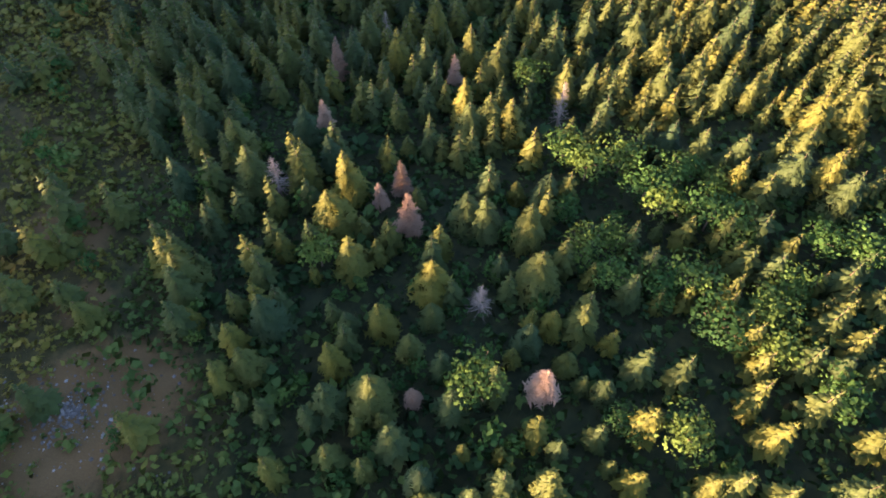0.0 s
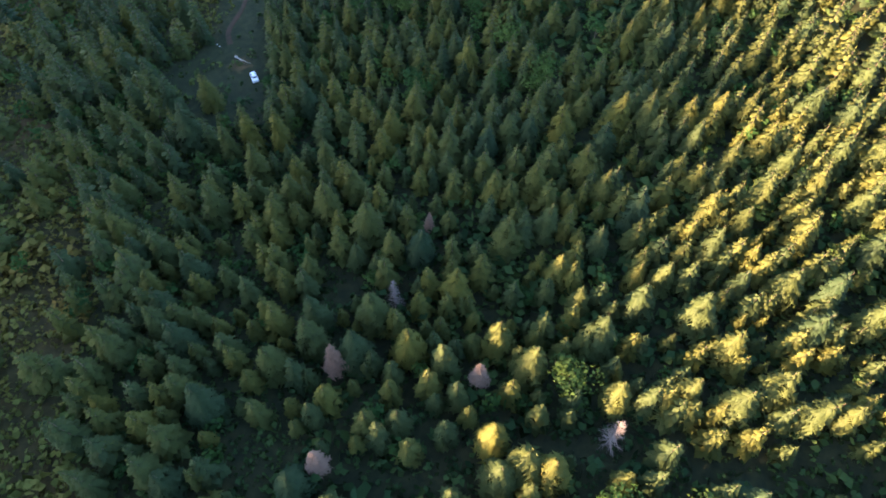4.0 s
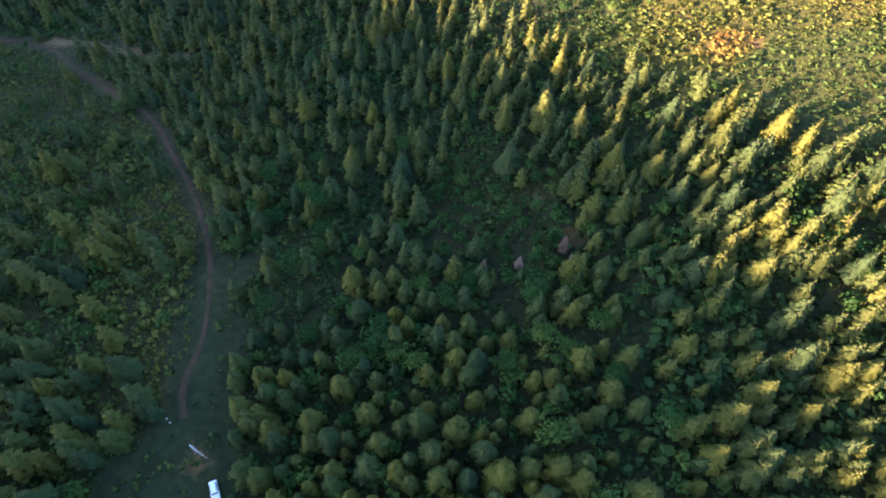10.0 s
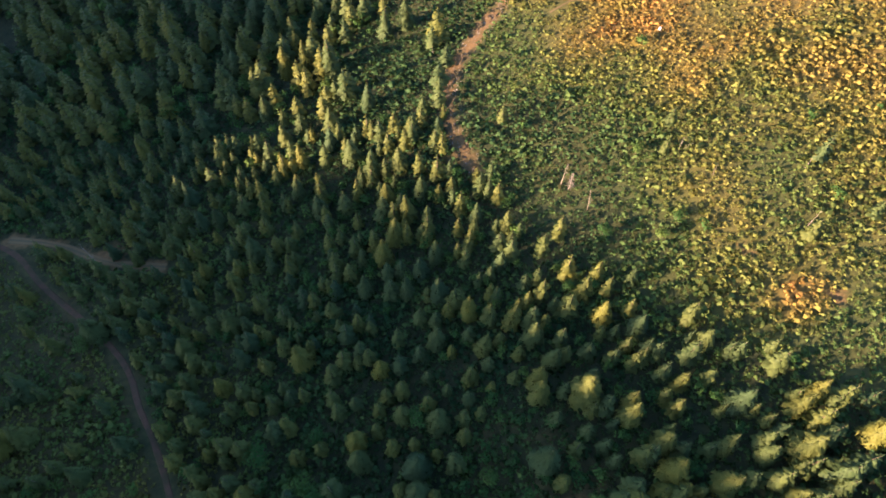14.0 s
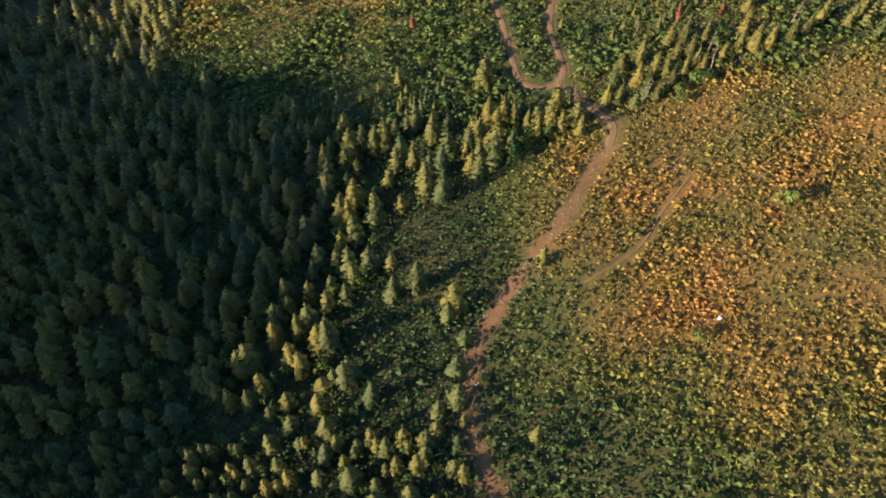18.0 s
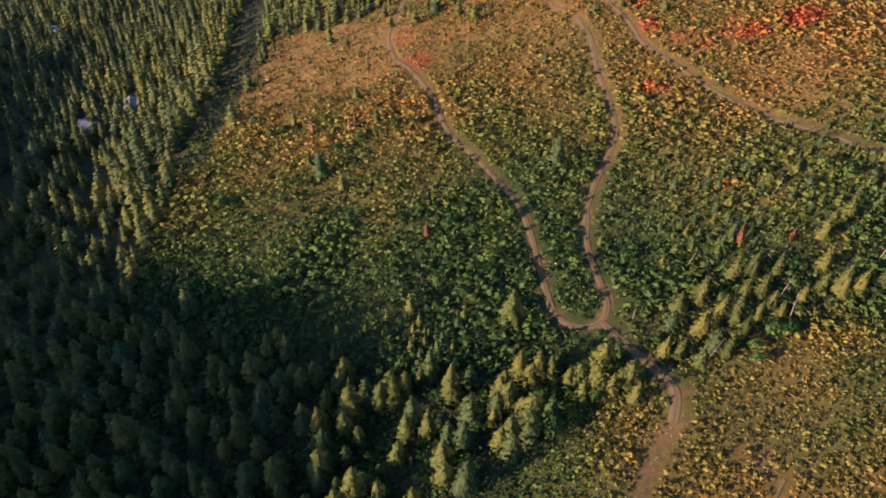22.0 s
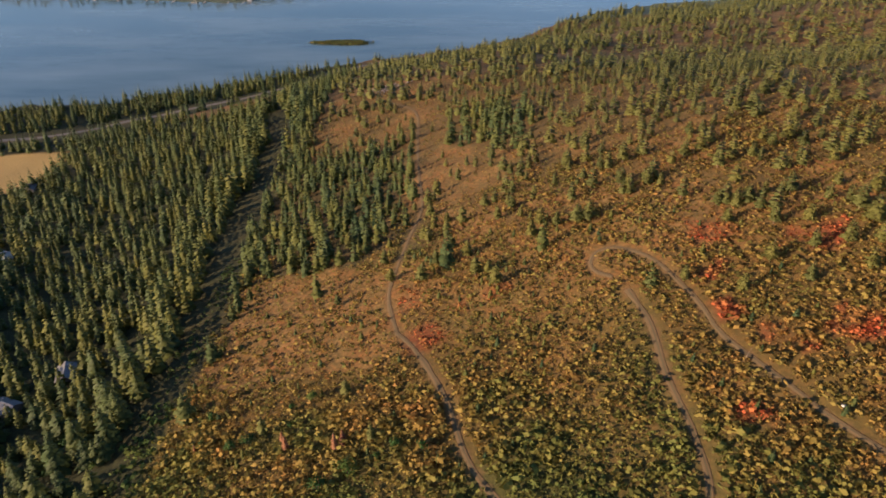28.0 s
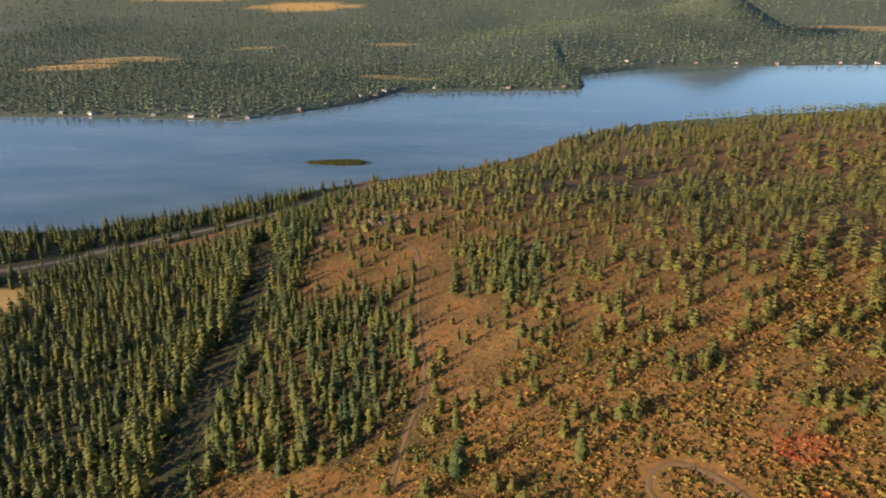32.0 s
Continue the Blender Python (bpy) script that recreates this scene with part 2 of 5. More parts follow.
def height(x, y):
    x, y = np.asarray(x, float), np.asarray(y, float)
    z = np.full(np.broadcast(x, y).shape, -8.0)
    for cx, reach, y0, dy, tops in RISES:
        for i, top in enumerate(tops):
            z = z + top * np.exp(-((x - cx) ** 2 + (y - y0 - i * dy) ** 2) / (1.25 * reach * reach))
    # land that goes on out of sight, to both sides and behind
    out = np.clip((1250 + 0.45 * np.clip(x - 300, 0, 2600) - y) * 0.12, -8, 70)
    away = np.maximum(np.maximum(smooth(900, 1400, x), smooth(650, 1000, -x)), smooth(250, 550, -y))
    z = z * (1 - away) + out * away
    z = z + np.interp(y, [p[0] for p in CREST], [p[1] for p in CREST]) * np.exp(-((x + 430) / 105) ** 2)
    # the far side of the lake
    d = y - np.interp(x, [p[0] for p in FAR_SHORE], [p[1] for p in FAR_SHORE])
    far = np.clip(d * 0.10, -8, 5) + 20 * smooth(60, 500, d) * vnoise(x, y, 420, 5)
    far = far + 150 * np.exp(-((x - 1120) / 230) ** 2 - ((y - 3360) / 190) ** 2) + 80 * np.exp(-((x - 700) / 330) ** 2 - ((y - 3250) / 280) ** 2)
    far = far + 30 * np.exp(-((x - 250) / 350) ** 2 - ((y - 2850) / 260) ** 2)
    far = far + 150 * smooth(3900, 4900, y)
    z = np.where(y > 1750 + 0 * x, np.maximum(z, far), z)
    return z + (vnoise(x, y, 23, 1) - 0.5) * 1.6 + (vnoise(x, y, 8, 2) - 0.5) * 0.5


def inside(poly, x, y):
    """Which of the places lie in a polygon of the plan."""
    x, y = np.asarray(x, float), np.asarray(y, float)
    hit = np.zeros(x.shape, bool)
    for (x0, y0), (x1, y1) in zip(poly, poly[1:] + poly[:1]):
        if y0 != y1:
            hit ^= ((y0 > y) != (y1 > y)) & (x < (x1 - x0) * (y - y0) / (y1 - y0) + x0)
    return hit


def spline(points, step=2.0):
    """A smooth line through the points, at even steps."""
    p = np.array(points, float)
    p = np.vstack((2 * p[0] - p[1], p, 2 * p[-1] - p[-2]))
    line = []
    for a, b, c, d in zip(p, p[1:], p[2:], p[3:]):
        k = max(2, int(np.hypot(*(c - b)) / step))
        for u in np.arange(k) / k:
            line.append(0.5 * (2 * b + (c - a) * u + (2 * a - 5 * b + 4 * c - d) * u * u + (3 * b - a - 3 * c + d) * u ** 3))
    line.append(p[-2])
    return np.array(line)


def near_line(line, x, y):
    """Distance from the places to a line of the plan."""
    x, y = np.asarray(x, float), np.asarray(y, float)
    best = np.full(x.shape, 1e9)
    lo, hi = line.min(0) - 40, line.max(0) + 40
    m = (x > lo[0]) & (x < hi[0]) & (y > lo[1]) & (y < hi[1])
    if m.any():
        q = np.stack((x[m], y[m]), -1)
        b = np.full(len(q), 1e9)
        for s in range(0, len(line), 40):
            b = np.minimum(b, np.hypot(q[:, None, 0] - line[None, s:s + 40, 0], q[:, None, 1] - line[None, s:s + 40, 1]).min(1))
        best[m] = b
    return best


# ---- the plan ----
ROADS = {
    "hairpin": (spline([(-48, 751), (-38, 734), (-27, 706), (-20, 679), (-6, 654), (6, 629), (11, 608), (13, 587), (15, 570), (21, 562), (29, 562), (33, 569),
                        (32, 584), (31, 599), (34, 618), (42, 637), (51, 657), (52, 677), (50, 700), (50, 725), (46, 744)]), 2.6),
    "ridge": (spline([(42, 753), (36, 760), (36, 767), (41, 772), (49, 770), (60, 756), (69, 731), (73, 712), (86, 686), (95, 669), (110, 649), (125, 634), (145, 612), (190, 580)]), 2.1),
    "link": (spline([(30, 563), (40, 546), (46, 533), (43, 522)]), 3.0),
    "rise": (spline([(-48, 751), (-53, 782), (-46, 826), (-39, 862), (-42, 920), (-44, 982), (-47, 1046), (-70, 1090)]), 2.2),
    "valley": (spline([(-230, 395), (-163, 385), (-137, 366), (-107, 342), (-95, 324), (-85, 308), (-75, 285), (-71, 260), (-73, 244), (-71, 236)]), 1.9),
    "spur": (spline([(-156, 386), (-139, 383), (-119, 375), (-100, 372)]), 3.0),
    "trail": (spline([(66, 502), (54, 488), (44, 475), (26, 464)]), 0.8),
}
LAKE_ROAD = spline([(-900, 1130), (-620, 1145), (-473, 1161), (-415, 1176), (-361, 1213), (-310, 1243), (-241, 1278), (-190, 1330), (-160, 1400), (-60, 1470), (60, 1490)], 6.0)
SLIDE = spline([(43, 522), (34, 509), (22, 490), (10, 475), (-2, 457), (-10, 440), (-11, 420), (-4, 398)])     # stony wash below the link road
CUT = spline([(-150, 690), (-150, 745), (-149, 790), (-160, 885), (-161, 931), (-165, 1051), (-185, 1150)], 4.0)        # felled strip through the valley woods
SOIL = ((-58, 34, 20), (-74, 72, 13), (-66, 55, 9), (-66, 225, 9), (16, 297, 5), (26, 283, 5), (66, 358, 6), (84, 342, 5), (5, 796, 5), (38, 768, 5), (-120, 378, 8), (-78, 1135, 10), (-140, 260, 16), (255, 1330, 14), (-115, 195, 12), (60, 510, 7))
CAR_GLADE = [(-79, 240), (-82, 218), (-72, 200), (-55, 202), (-52, 222), (-60, 252), (-58, 285), (-80, 290)]
START_OPEN = [(-32, -20), (-34, 21), (-38, 38), (-45, 61), (-56, 83), (-74, 109), (-88, 149), (-96, 174), (-109, 198), (-115, 228), (-136, 265), (-170, 300), (-260, 280), (-260, -20)]
VALLEY_OPEN = [(-73, 240), (-71, 262), (-75, 285), (-88, 312), (-107, 342), (-137, 366), (-163, 385), (-230, 380), (-200, 290), (-130, 240)]
GLADE = [(-14, 312), (4, 318), (22, 298), (30, 280), (18, 272), (2, 276), (-18, 284)]
SLOPE_OPEN = [(-9, 470), (-11, 444), (-11, 408), (8, 380), (30, 355), (50, 340), (75, 325), (92, 310), (113, 299), (185, 275), (192, 400), (186, 556), (139, 553), (89, 548),
              (50, 540), (26, 530), (5, 522), (-19, 511), (-36, 504), (-38, 482), (-45, 453), (-49, 425), (-30, 415), (-20, 440)]
HILL_OPEN = [(24, 546), (-14, 548), (-59, 560), (-105, 576), (-150, 610), (-152, 660), (-146, 700), (-140, 745), (-132, 800), (-128, 832), (-75, 815), (-52, 838), (-45, 812), (20, 812),
             (60, 800), (90, 770), (260, 760), (330, 620), (230, 602), (98, 588), (60, 579), (46, 560)]
NORTH_STAND = [(-154, 973), (-131, 832), (-75, 815), (-54, 838), (-55, 985), (-102, 980)]
DARK_STAND = [(-27, 1030), (25, 1014), (45, 927), (14, 902), (-20, 948)]
FIELDS = ([(-520, 1110), (-383, 1122), (-368, 1040), (-392, 1018), (-520, 1000)], [(-260, 1190), (-330, 1200), (-290, 1225), (-200, 1270), (-195, 1235)],
          [(225, 1290), (262, 1330), (275, 1325), (240, 1282)])
HILLTOP = [(-130, 1000), (-60, 990), (-50, 860), (40, 830), (120, 790), (330, 760), (330, 1130), (60, 1130), (-60, 1150), (-130, 1110)]


def cover(x, y):
    """What grows at the places: density of firs, pines, broad-leaved trees and shrubs (0 to 1), dryness and bare soil."""
    x, y = np.asarray(x, float), np.asarray(y, float)
    z = height(x, y)
    big, mid = vnoise(x, y, 60, 7), vnoise(x, y, 22, 8)
    xw, yw = x + 13 * (vnoise(x, y, 17, 50) - 0.5), y + 13 * (vnoise(x, y, 17, 51) - 0.5)      # uneven edges
    lumps = smooth(0.28, 0.5, 0.5 * big + 0.5 * mid)
    fir, pine, leaf, shrub = np.full(x.shape, 0.85), np.zeros(x.shape), 0.08 + 0.22 * smooth(0.55, 0.7, vnoise(x, y, 40, 9)), np.full(x.shape, 0.9)
    dry, soil = np.full(x.shape, 0.08), np.zeros(x.shape)
    # young mixed growth on both sides of the glade
    mix = smooth(200, 280, y) * smooth(430, 380, y) * smooth(-80, -50, x)
    fir, leaf, shrub = fir * (1 - 0.25 * mix), leaf + 0.30 * mix * smooth(0.45, 0.6, mid), shrub + 0.4 * mix
    # pine hills in the north-east
    north = np.maximum(smooth(770, 800, y) * smooth(-60, -20, x), smooth(985, 1010, y) * smooth(-150, -120, x))
    north = np.maximum(north, smooth(560, 620, y) * smooth(110, 180, x))
    north = np.maximum(north, smooth(740, 755, y) * smooth(55, 70, x))
    fir = np.where(north > 0.5, 0.0, fir)
    pine = np.where(north > 0.5, 0.26 + 0.12 * smooth(1000, 1090, y) + 0.40 * lumps * smooth(-60, 160, x), pine)
    pine = np.where((north > 0.5) & (y < 870), 0.34 + 0.3 * lumps * smooth(120, 220, x), pine)
    pine = np.where((north > 0.5) & (y > 1120), 0.15 + 0.48 * lumps, pine)
    leaf = np.where(north > 0.5, 0.02, leaf)
    dry = np.maximum(dry, north * 0.9)
    shrub = np.where(north > 0.5, 0.9, shrub)
    for poly, f, p, l, s, d in ((START_OPEN, 0.16, 0, 0.06, 1.1, 0.24), (VALLEY_OPEN, 0.24, 0, 0.10, 1.1, 0.16), (GLADE, 0.10, 0, 0.85, 1.0, 0.16), (CAR_GLADE, 0, 0, 0, 0.22, 0.04),
                                (SLOPE_OPEN, 0.006, 0, 0.008, 1.0, 0.12), (HILL_OPEN, 0.012, 0.006, 0.02, 1.0, 0.08), (NORTH_STAND, 0.95, 0, 0.05, 0.3, 0.3), (DARK_STAND, 0.9, 0, 0.1, 0.3, 0.3)):
        m = inside(poly, xw, yw)
        fir, pine, leaf, shrub, dry = np.where(m, f, fir), np.where(m, p, pine), np.where(m, l, leaf), np.where(m, s, shrub), np.where(m, d, dry)
    dry = np.where(inside(HILL_OPEN, xw, yw), dry + 0.40 * smooth(590, 660, y) * smooth(0.3, 0.6, big) + 0.40 * smooth(690, 800, y) * smooth(0.35, 0.65, mid), dry)
    slope = inside([(-140, 740), (-50, 735), (-52, 800), (-75, 813), (-131, 830)], xw, yw)
    dry, shrub = np.where(slope, 0.95, dry), np.where(slope, 0.5, shrub)
    top = inside(HILLTOP, xw, yw) & ~inside(NORTH_STAND, xw, yw) & ~inside(DARK_STAND, xw, yw)
    dry = np.where(top, 0.45 + 0.50 * smooth(0.30, 0.60, mid), dry)
    d = near_line(CUT, x, y)
    in_cut = d < 10
    fir, leaf, shrub, dry = np.where(in_cut, 0, fir), np.where(in_cut, 0, leaf), np.where(in_cut, 0.35, shrub), np.where(in_cut, 0.12, dry)
    for f in FIELDS:
        m = inside(f, x, y)
        fir, pine, leaf, shrub, dry = (np.where(m, v, a) for v, a in ((0, fir), (0, pine), (0, leaf), (0, shrub), (1.0, dry)))
    d = near_line(SLIDE, x, y)
    soil = np.maximum(soil, (0.50 + 0.25 * vnoise(x, y, 6, 44)) * smooth(7.5, 0.5, d))
    bare = d < 2.6
    for line, width in ROADS.values():
        d = near_line(line, x, y)
        soil = np.maximum(soil, (0.35 if width < 2 else 0.62) * smooth(width * 0.5 + 2.5, width * 0.5, d))
        bare |= d < width * 0.5 + 1.8
        fir, pine, leaf = (np.where(d < width * 0.5 + 2.2, 0, a) for a in (fir, pine, leaf))
    d = near_line(LAKE_ROAD, x, y)
    soil = np.maximum(soil, 0.5 * smooth(12, 6, d))
    fir, pine, leaf = (np.where(d < 19, 0, a) for a in (fir, pine, leaf))
    bare |= d < 6
    for cx, cy, r in SOIL:
        d = np.hypot(x - cx, y - cy) + 6 * (mid - 0.5)
        soil = np.maximum(soil, (0.9 if cy < 80 or 790 < cy < 800 else 0.56) * smooth(1.15 * r, 0.3 * r, d))
    bare |= np.hypot(x + 60.5, y - 219.5) < 4.2
    shrub = np.where(bare, 0, shrub) * (1 - 0.85 * soil)
    wet = (z < 0.6)
    fir, pine, leaf, shrub = (np.where(wet, 0, a) for a in (fir, pine, leaf, shrub))
    return dict(z=z, fir=fir, pine=pine, leaf=leaf, shrub=shrub, dry=dry, soil=soil)


REDS = ((-8, 758, 7), (-17, 756, 6), (-37, 745, 8), (-46, 772, 7), (83, 766, 7), (81, 772, 5), (118, 751, 9), (126, 749, 6), (81, 747, 5), (112, 704, 7), (119, 703, 7), (92, 706, 5), (76, 724, 4), (139, 702, 6), (67, 680, 5), (167, 966, 12), (79, 616, 4), (92, 478, 5), (76, 341, 6))


def shrub_tone(x, y, dry):
    """The autumn tone of the low growth, from 0 (dark green) over yellow and orange to 1 (red)."""
    x, y = np.asarray(x, float), np.asarray(y, float)
    slope = smooth(405, 450, y) * smooth(570, 540, y)
    x_open = smooth(-55, -75, x) * smooth(400, 380, y)
    tone = 0.10 + 0.18 * smooth(0.1, 0.3, dry) * smooth(420, 380, y) + 0.22 * slope * smooth(-5, 25, x) + 0.28 * smooth(300, 360, y) * smooth(455, 410, y) * smooth(20, 60, x)
    tone = tone + 0.20 * x_open + 0.10 * smooth(540, 570, y) + 0.26 * smooth(590, 690, y) + 0.12 * smooth(560, 600, y) * smooth(45, 80, x)
    warm = 1.55 * smooth(380, 490, y) * smooth(-10, 60, x) * smooth(560, 520, y) + 1.0 * smooth(650, 750, y)
    tone = tone + (0.26 - 0.06 * smooth(560, 530, y)) * np.clip(warm, 0, 1) * (0.65 + 0.7 * vnoise(x, y, 45, 15)) + 0.24 * (vnoise(x, y, 16, 16) - 0.5) + 0.14 * (vnoise(x, y, 70, 20) - 0.5)
    tone = tone - 0.10 * smooth(395, 410, y) * smooth(520, 505, y) * smooth(8, -6, x) - 0.07 * smooth(545, 555, y) * smooth(625, 590, y) * smooth(15, -10, x)
    tone = np.where(y > 640, np.minimum(tone, 0.66), tone) - 0.35 * smooth(-140, -146, x) * smooth(680, 700, y)
    red = np.zeros(x.shape)
    for cx, cy, rad in REDS:
        red = np.maximum(red, smooth(1.5 * rad, 0.2 * rad, np.hypot(x - cx, y - cy) + 14 * (vnoise(x, y, 7, 17) - 0.5)))
    return np.clip(tone + 0.30 * red, 0.02, 1)


# ---- mesh tools ----
def raw_mesh(name, verts, faces, material, smooth_faces=False, normals=None, **layers):
    """A mesh from arrays: vertices (n, 3), faces (m, 3 or 4), and values for each vertex."""
    me = bpy.data.meshes.new(name)
    k = faces.shape[1]
    me.vertices.add(len(verts))
    me.vertices.foreach_set("co", np.ascontiguousarray(verts, np.float32).ravel())
    me.loops.add(faces.size)
    me.loops.foreach_set("vertex_index", np.ascontiguousarray(faces, np.int32).ravel())
    me.polygons.add(len(faces))
    me.polygons.foreach_set("loop_start", np.arange(0, faces.size, k, dtype=np.int32))
    me.polygons.foreach_set("use_smooth", np.full(len(faces), smooth_faces))
    for key, values in layers.items():
        me.attributes.new(key, "FLOAT", "POINT").data.foreach_set("value", np.ascontiguousarray(values, np.float32).ravel())
    me.materials.append(material)
    me.update(calc_edges=True)
    me.validate()
    if normals is not None:
        me.normals_split_custom_set_from_vertices(normals)
    return me


def scattered(name, shapes, x, y, z, size, wide, turn, tone, material, label, category):
    """ONE object of many plants: each place takes one of the shapes (verts, faces)."""
    V, T, A, P, N, base = [], [], [], [], [], 0
    pick = np.arange(len(x)) % len(shapes)
    for k, (v, f, *more) in enumerate(shapes):
        m = pick == k
        c, s = np.cos(turn[m])[:, None], np.sin(turn[m])[:, None]
        vx, vy = v[None, :, 0] * (size[m] * wide[m])[:, None], v[None, :, 1] * (size[m] * wide[m])[:, None]
        p = np.stack((x[m][:, None] + vx * c - vy * s, y[m][:, None] + vx * s + vy * c, z[m][:, None] + v[None, :, 2] * size[m][:, None]), -1)
        V.append(p.reshape(-1, 3))
        T.append((f[None] + (np.arange(m.sum()) * len(v))[:, None, None] + base).reshape(-1, 3))
        A.append(np.repeat(tone[m], len(v)))
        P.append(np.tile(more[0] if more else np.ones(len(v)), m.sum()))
        if len(more) > 1:
            o = more[1]
            N.append(np.stack((o[None, :, 0] * c - o[None, :, 1] * s, o[None, :, 0] * s + o[None, :, 1] * c, np.repeat(o[None, :, 2], m.sum(), 0)), -1).reshape(-1, 3))
        base += m.sum() * len(v)
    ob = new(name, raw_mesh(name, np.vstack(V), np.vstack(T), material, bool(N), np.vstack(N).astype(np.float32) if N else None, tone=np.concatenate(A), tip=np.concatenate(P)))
    return tagged(ob, label, category, kind="stuff")


def part(name, mesh, parent, label="", at=None):
    """A mesh as one part of a thing."""
    ob = new(name, mesh)
    ob.parent = parent
    if at is not None:
        ob.matrix_local = at
    return tagged(ob, label)


# ---- shapes of plants (all one metre high, the base at the origin) ----
def conifer(seed, whorls, arms, sprays, radius=0.19, low=0.05, shape=0.85, droop=0.30, narrow=0.28, hang=0.3, lift=0.42, jitter=0.25):
    """A dense cone of fronds in whorls, shorter towards the tip, with light falling on it as on one mass; sprays: pairs of side sprays on a frond."""
    r = np.random.RandomState(seed)
    V, T, P, N = [], [], [], []
    up = np.array((0, 0, 1.0))
    for i in range(whorls):
        u = (i + 0.5 * r.rand()) / whorls
        z0 = low + (0.965 - low) * u
        n_arms = max(4, int(round(arms * (1 - 0.45 * u))))
        spread = radius * max(0.03, 1 - u) ** shape * (0.70 + 0.30 * min(1, u * 6)) * (0.9 + 0.2 * r.rand()) + 0.012
        a0 = r.rand() * 6.28
        for j in range(n_arms):
            a = a0 + 6.283 * (j + 0.6 * r.rand()) / n_arms
            length = spread * (0.66 + 0.52 * r.rand())
            rise = 0.10 + 0.5 * u
            out, side = np.array((math.cos(a), math.sin(a), 0)), np.array((-math.sin(a), math.cos(a), 0))
            o = np.array((0, 0, z0 + 0.012 * r.randn()))
            n0 = out * 0.9 + up * lift + jitter * r.randn(3)

            def along(q):
                return o + out * length * q + up * length * (rise * q - (droop + rise) * q * q)

            b, w = len(V), length * narrow
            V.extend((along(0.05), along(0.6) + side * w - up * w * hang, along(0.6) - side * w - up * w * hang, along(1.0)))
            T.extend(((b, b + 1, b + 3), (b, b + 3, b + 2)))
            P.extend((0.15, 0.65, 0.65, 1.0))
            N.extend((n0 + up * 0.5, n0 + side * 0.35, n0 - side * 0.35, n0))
            for q in ((), (0.62,), (0.45, 0.75), (0.35, 0.58, 0.80))[sprays]:
                for sgn in (1, -1):
                    s = length * (0.46 - 0.24 * q) * (0.8 + 0.5 * r.rand())
                    p, b = along(q), len(V)
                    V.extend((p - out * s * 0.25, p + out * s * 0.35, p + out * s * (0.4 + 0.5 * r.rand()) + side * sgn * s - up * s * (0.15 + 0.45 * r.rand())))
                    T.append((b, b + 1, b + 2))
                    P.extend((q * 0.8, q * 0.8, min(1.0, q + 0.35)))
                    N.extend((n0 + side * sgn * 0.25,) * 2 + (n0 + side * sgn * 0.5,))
    b = len(V)
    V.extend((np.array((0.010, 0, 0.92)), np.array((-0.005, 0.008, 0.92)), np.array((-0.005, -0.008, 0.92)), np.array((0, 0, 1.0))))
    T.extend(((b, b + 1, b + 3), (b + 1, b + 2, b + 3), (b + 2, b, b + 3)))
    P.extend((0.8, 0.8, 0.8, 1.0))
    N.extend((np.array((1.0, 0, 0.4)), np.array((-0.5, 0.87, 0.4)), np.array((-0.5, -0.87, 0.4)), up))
    return facing(V, T, P, N)


def facing(V, T, P, N):
    """Arrays of a shape, its normals of length one and its faces turned the way that they point."""
    v, t, n = np.array(V), np.array(T), np.array(N)
    n /= np.linalg.norm(n, axis=1)[:, None] + 1e-6
    back = (np.cross(v[t[:, 1]] - v[t[:, 0]], v[t[:, 2]] - v[t[:, 0]]) * n[t].sum(1)).sum(1) < 0
    t[back] = t[back][:, ::-1]
    return v, t, np.array(P), n


def tuft(seed, leaves, lobes, size, wide=0.34, low=0.25, flat=1.0):
    """A leafy crown of rounded lobes, made of many small leaves with gaps between."""
    r = np.random.RandomState(seed)
    C = []
    for k in range(lobes):
        a, d = 6.283 * (k + r.rand()) / lobes, wide * (0.15 + 0.55 * r.rand())
        C.append((d * math.cos(a), d * math.sin(a), low + (1 - low) * (0.30 + 0.45 * r.rand()), wide * (0.38 + 0.30 * r.rand())))
    C[0] = (0, 0, low + (1 - low) * 0.62, wide * 0.62)
    V, T, P, N = [], [], [], []
    for i in range(leaves):
        cx, cy, cz, rad = C[i % lobes]
        d = r.randn(3)
        d /= np.linalg.norm(d)
        d[2] = abs(d[2]) if r.rand() < 0.75 else d[2]
        p = np.array((cx, cy, cz)) + d * rad * (0.78 + 0.30 * r.rand()) * np.array((1, 1, flat))
        p[2] = min(max(p[2], 0.04), 1.0)
        nrm = d + 0.55 * r.randn(3)
        nrm /= np.linalg.norm(nrm)
        a = np.cross(nrm, (0.3, 0.5, 0.8))
        a /= np.linalg.norm(a)
        c = np.cross(nrm, a)
        s = size * (0.65 + 0.7 * r.rand())
        b = len(V)
        V.extend((p + a * s, p + c * s * 0.75 - a * 0.3 * s, p - a * s * 0.9, p - c * s * 0.75 - a * 0.2 * s))
        T.extend(((b, b + 1, b + 2), (b, b + 2, b + 3)))
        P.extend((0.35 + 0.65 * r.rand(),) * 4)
        N.extend((d + np.array((0.5 * cx / wide, 0.5 * cy / wide, 0.22)) + 0.25 * r.randn(3),) * 4)
    return facing(V, T, P, N)


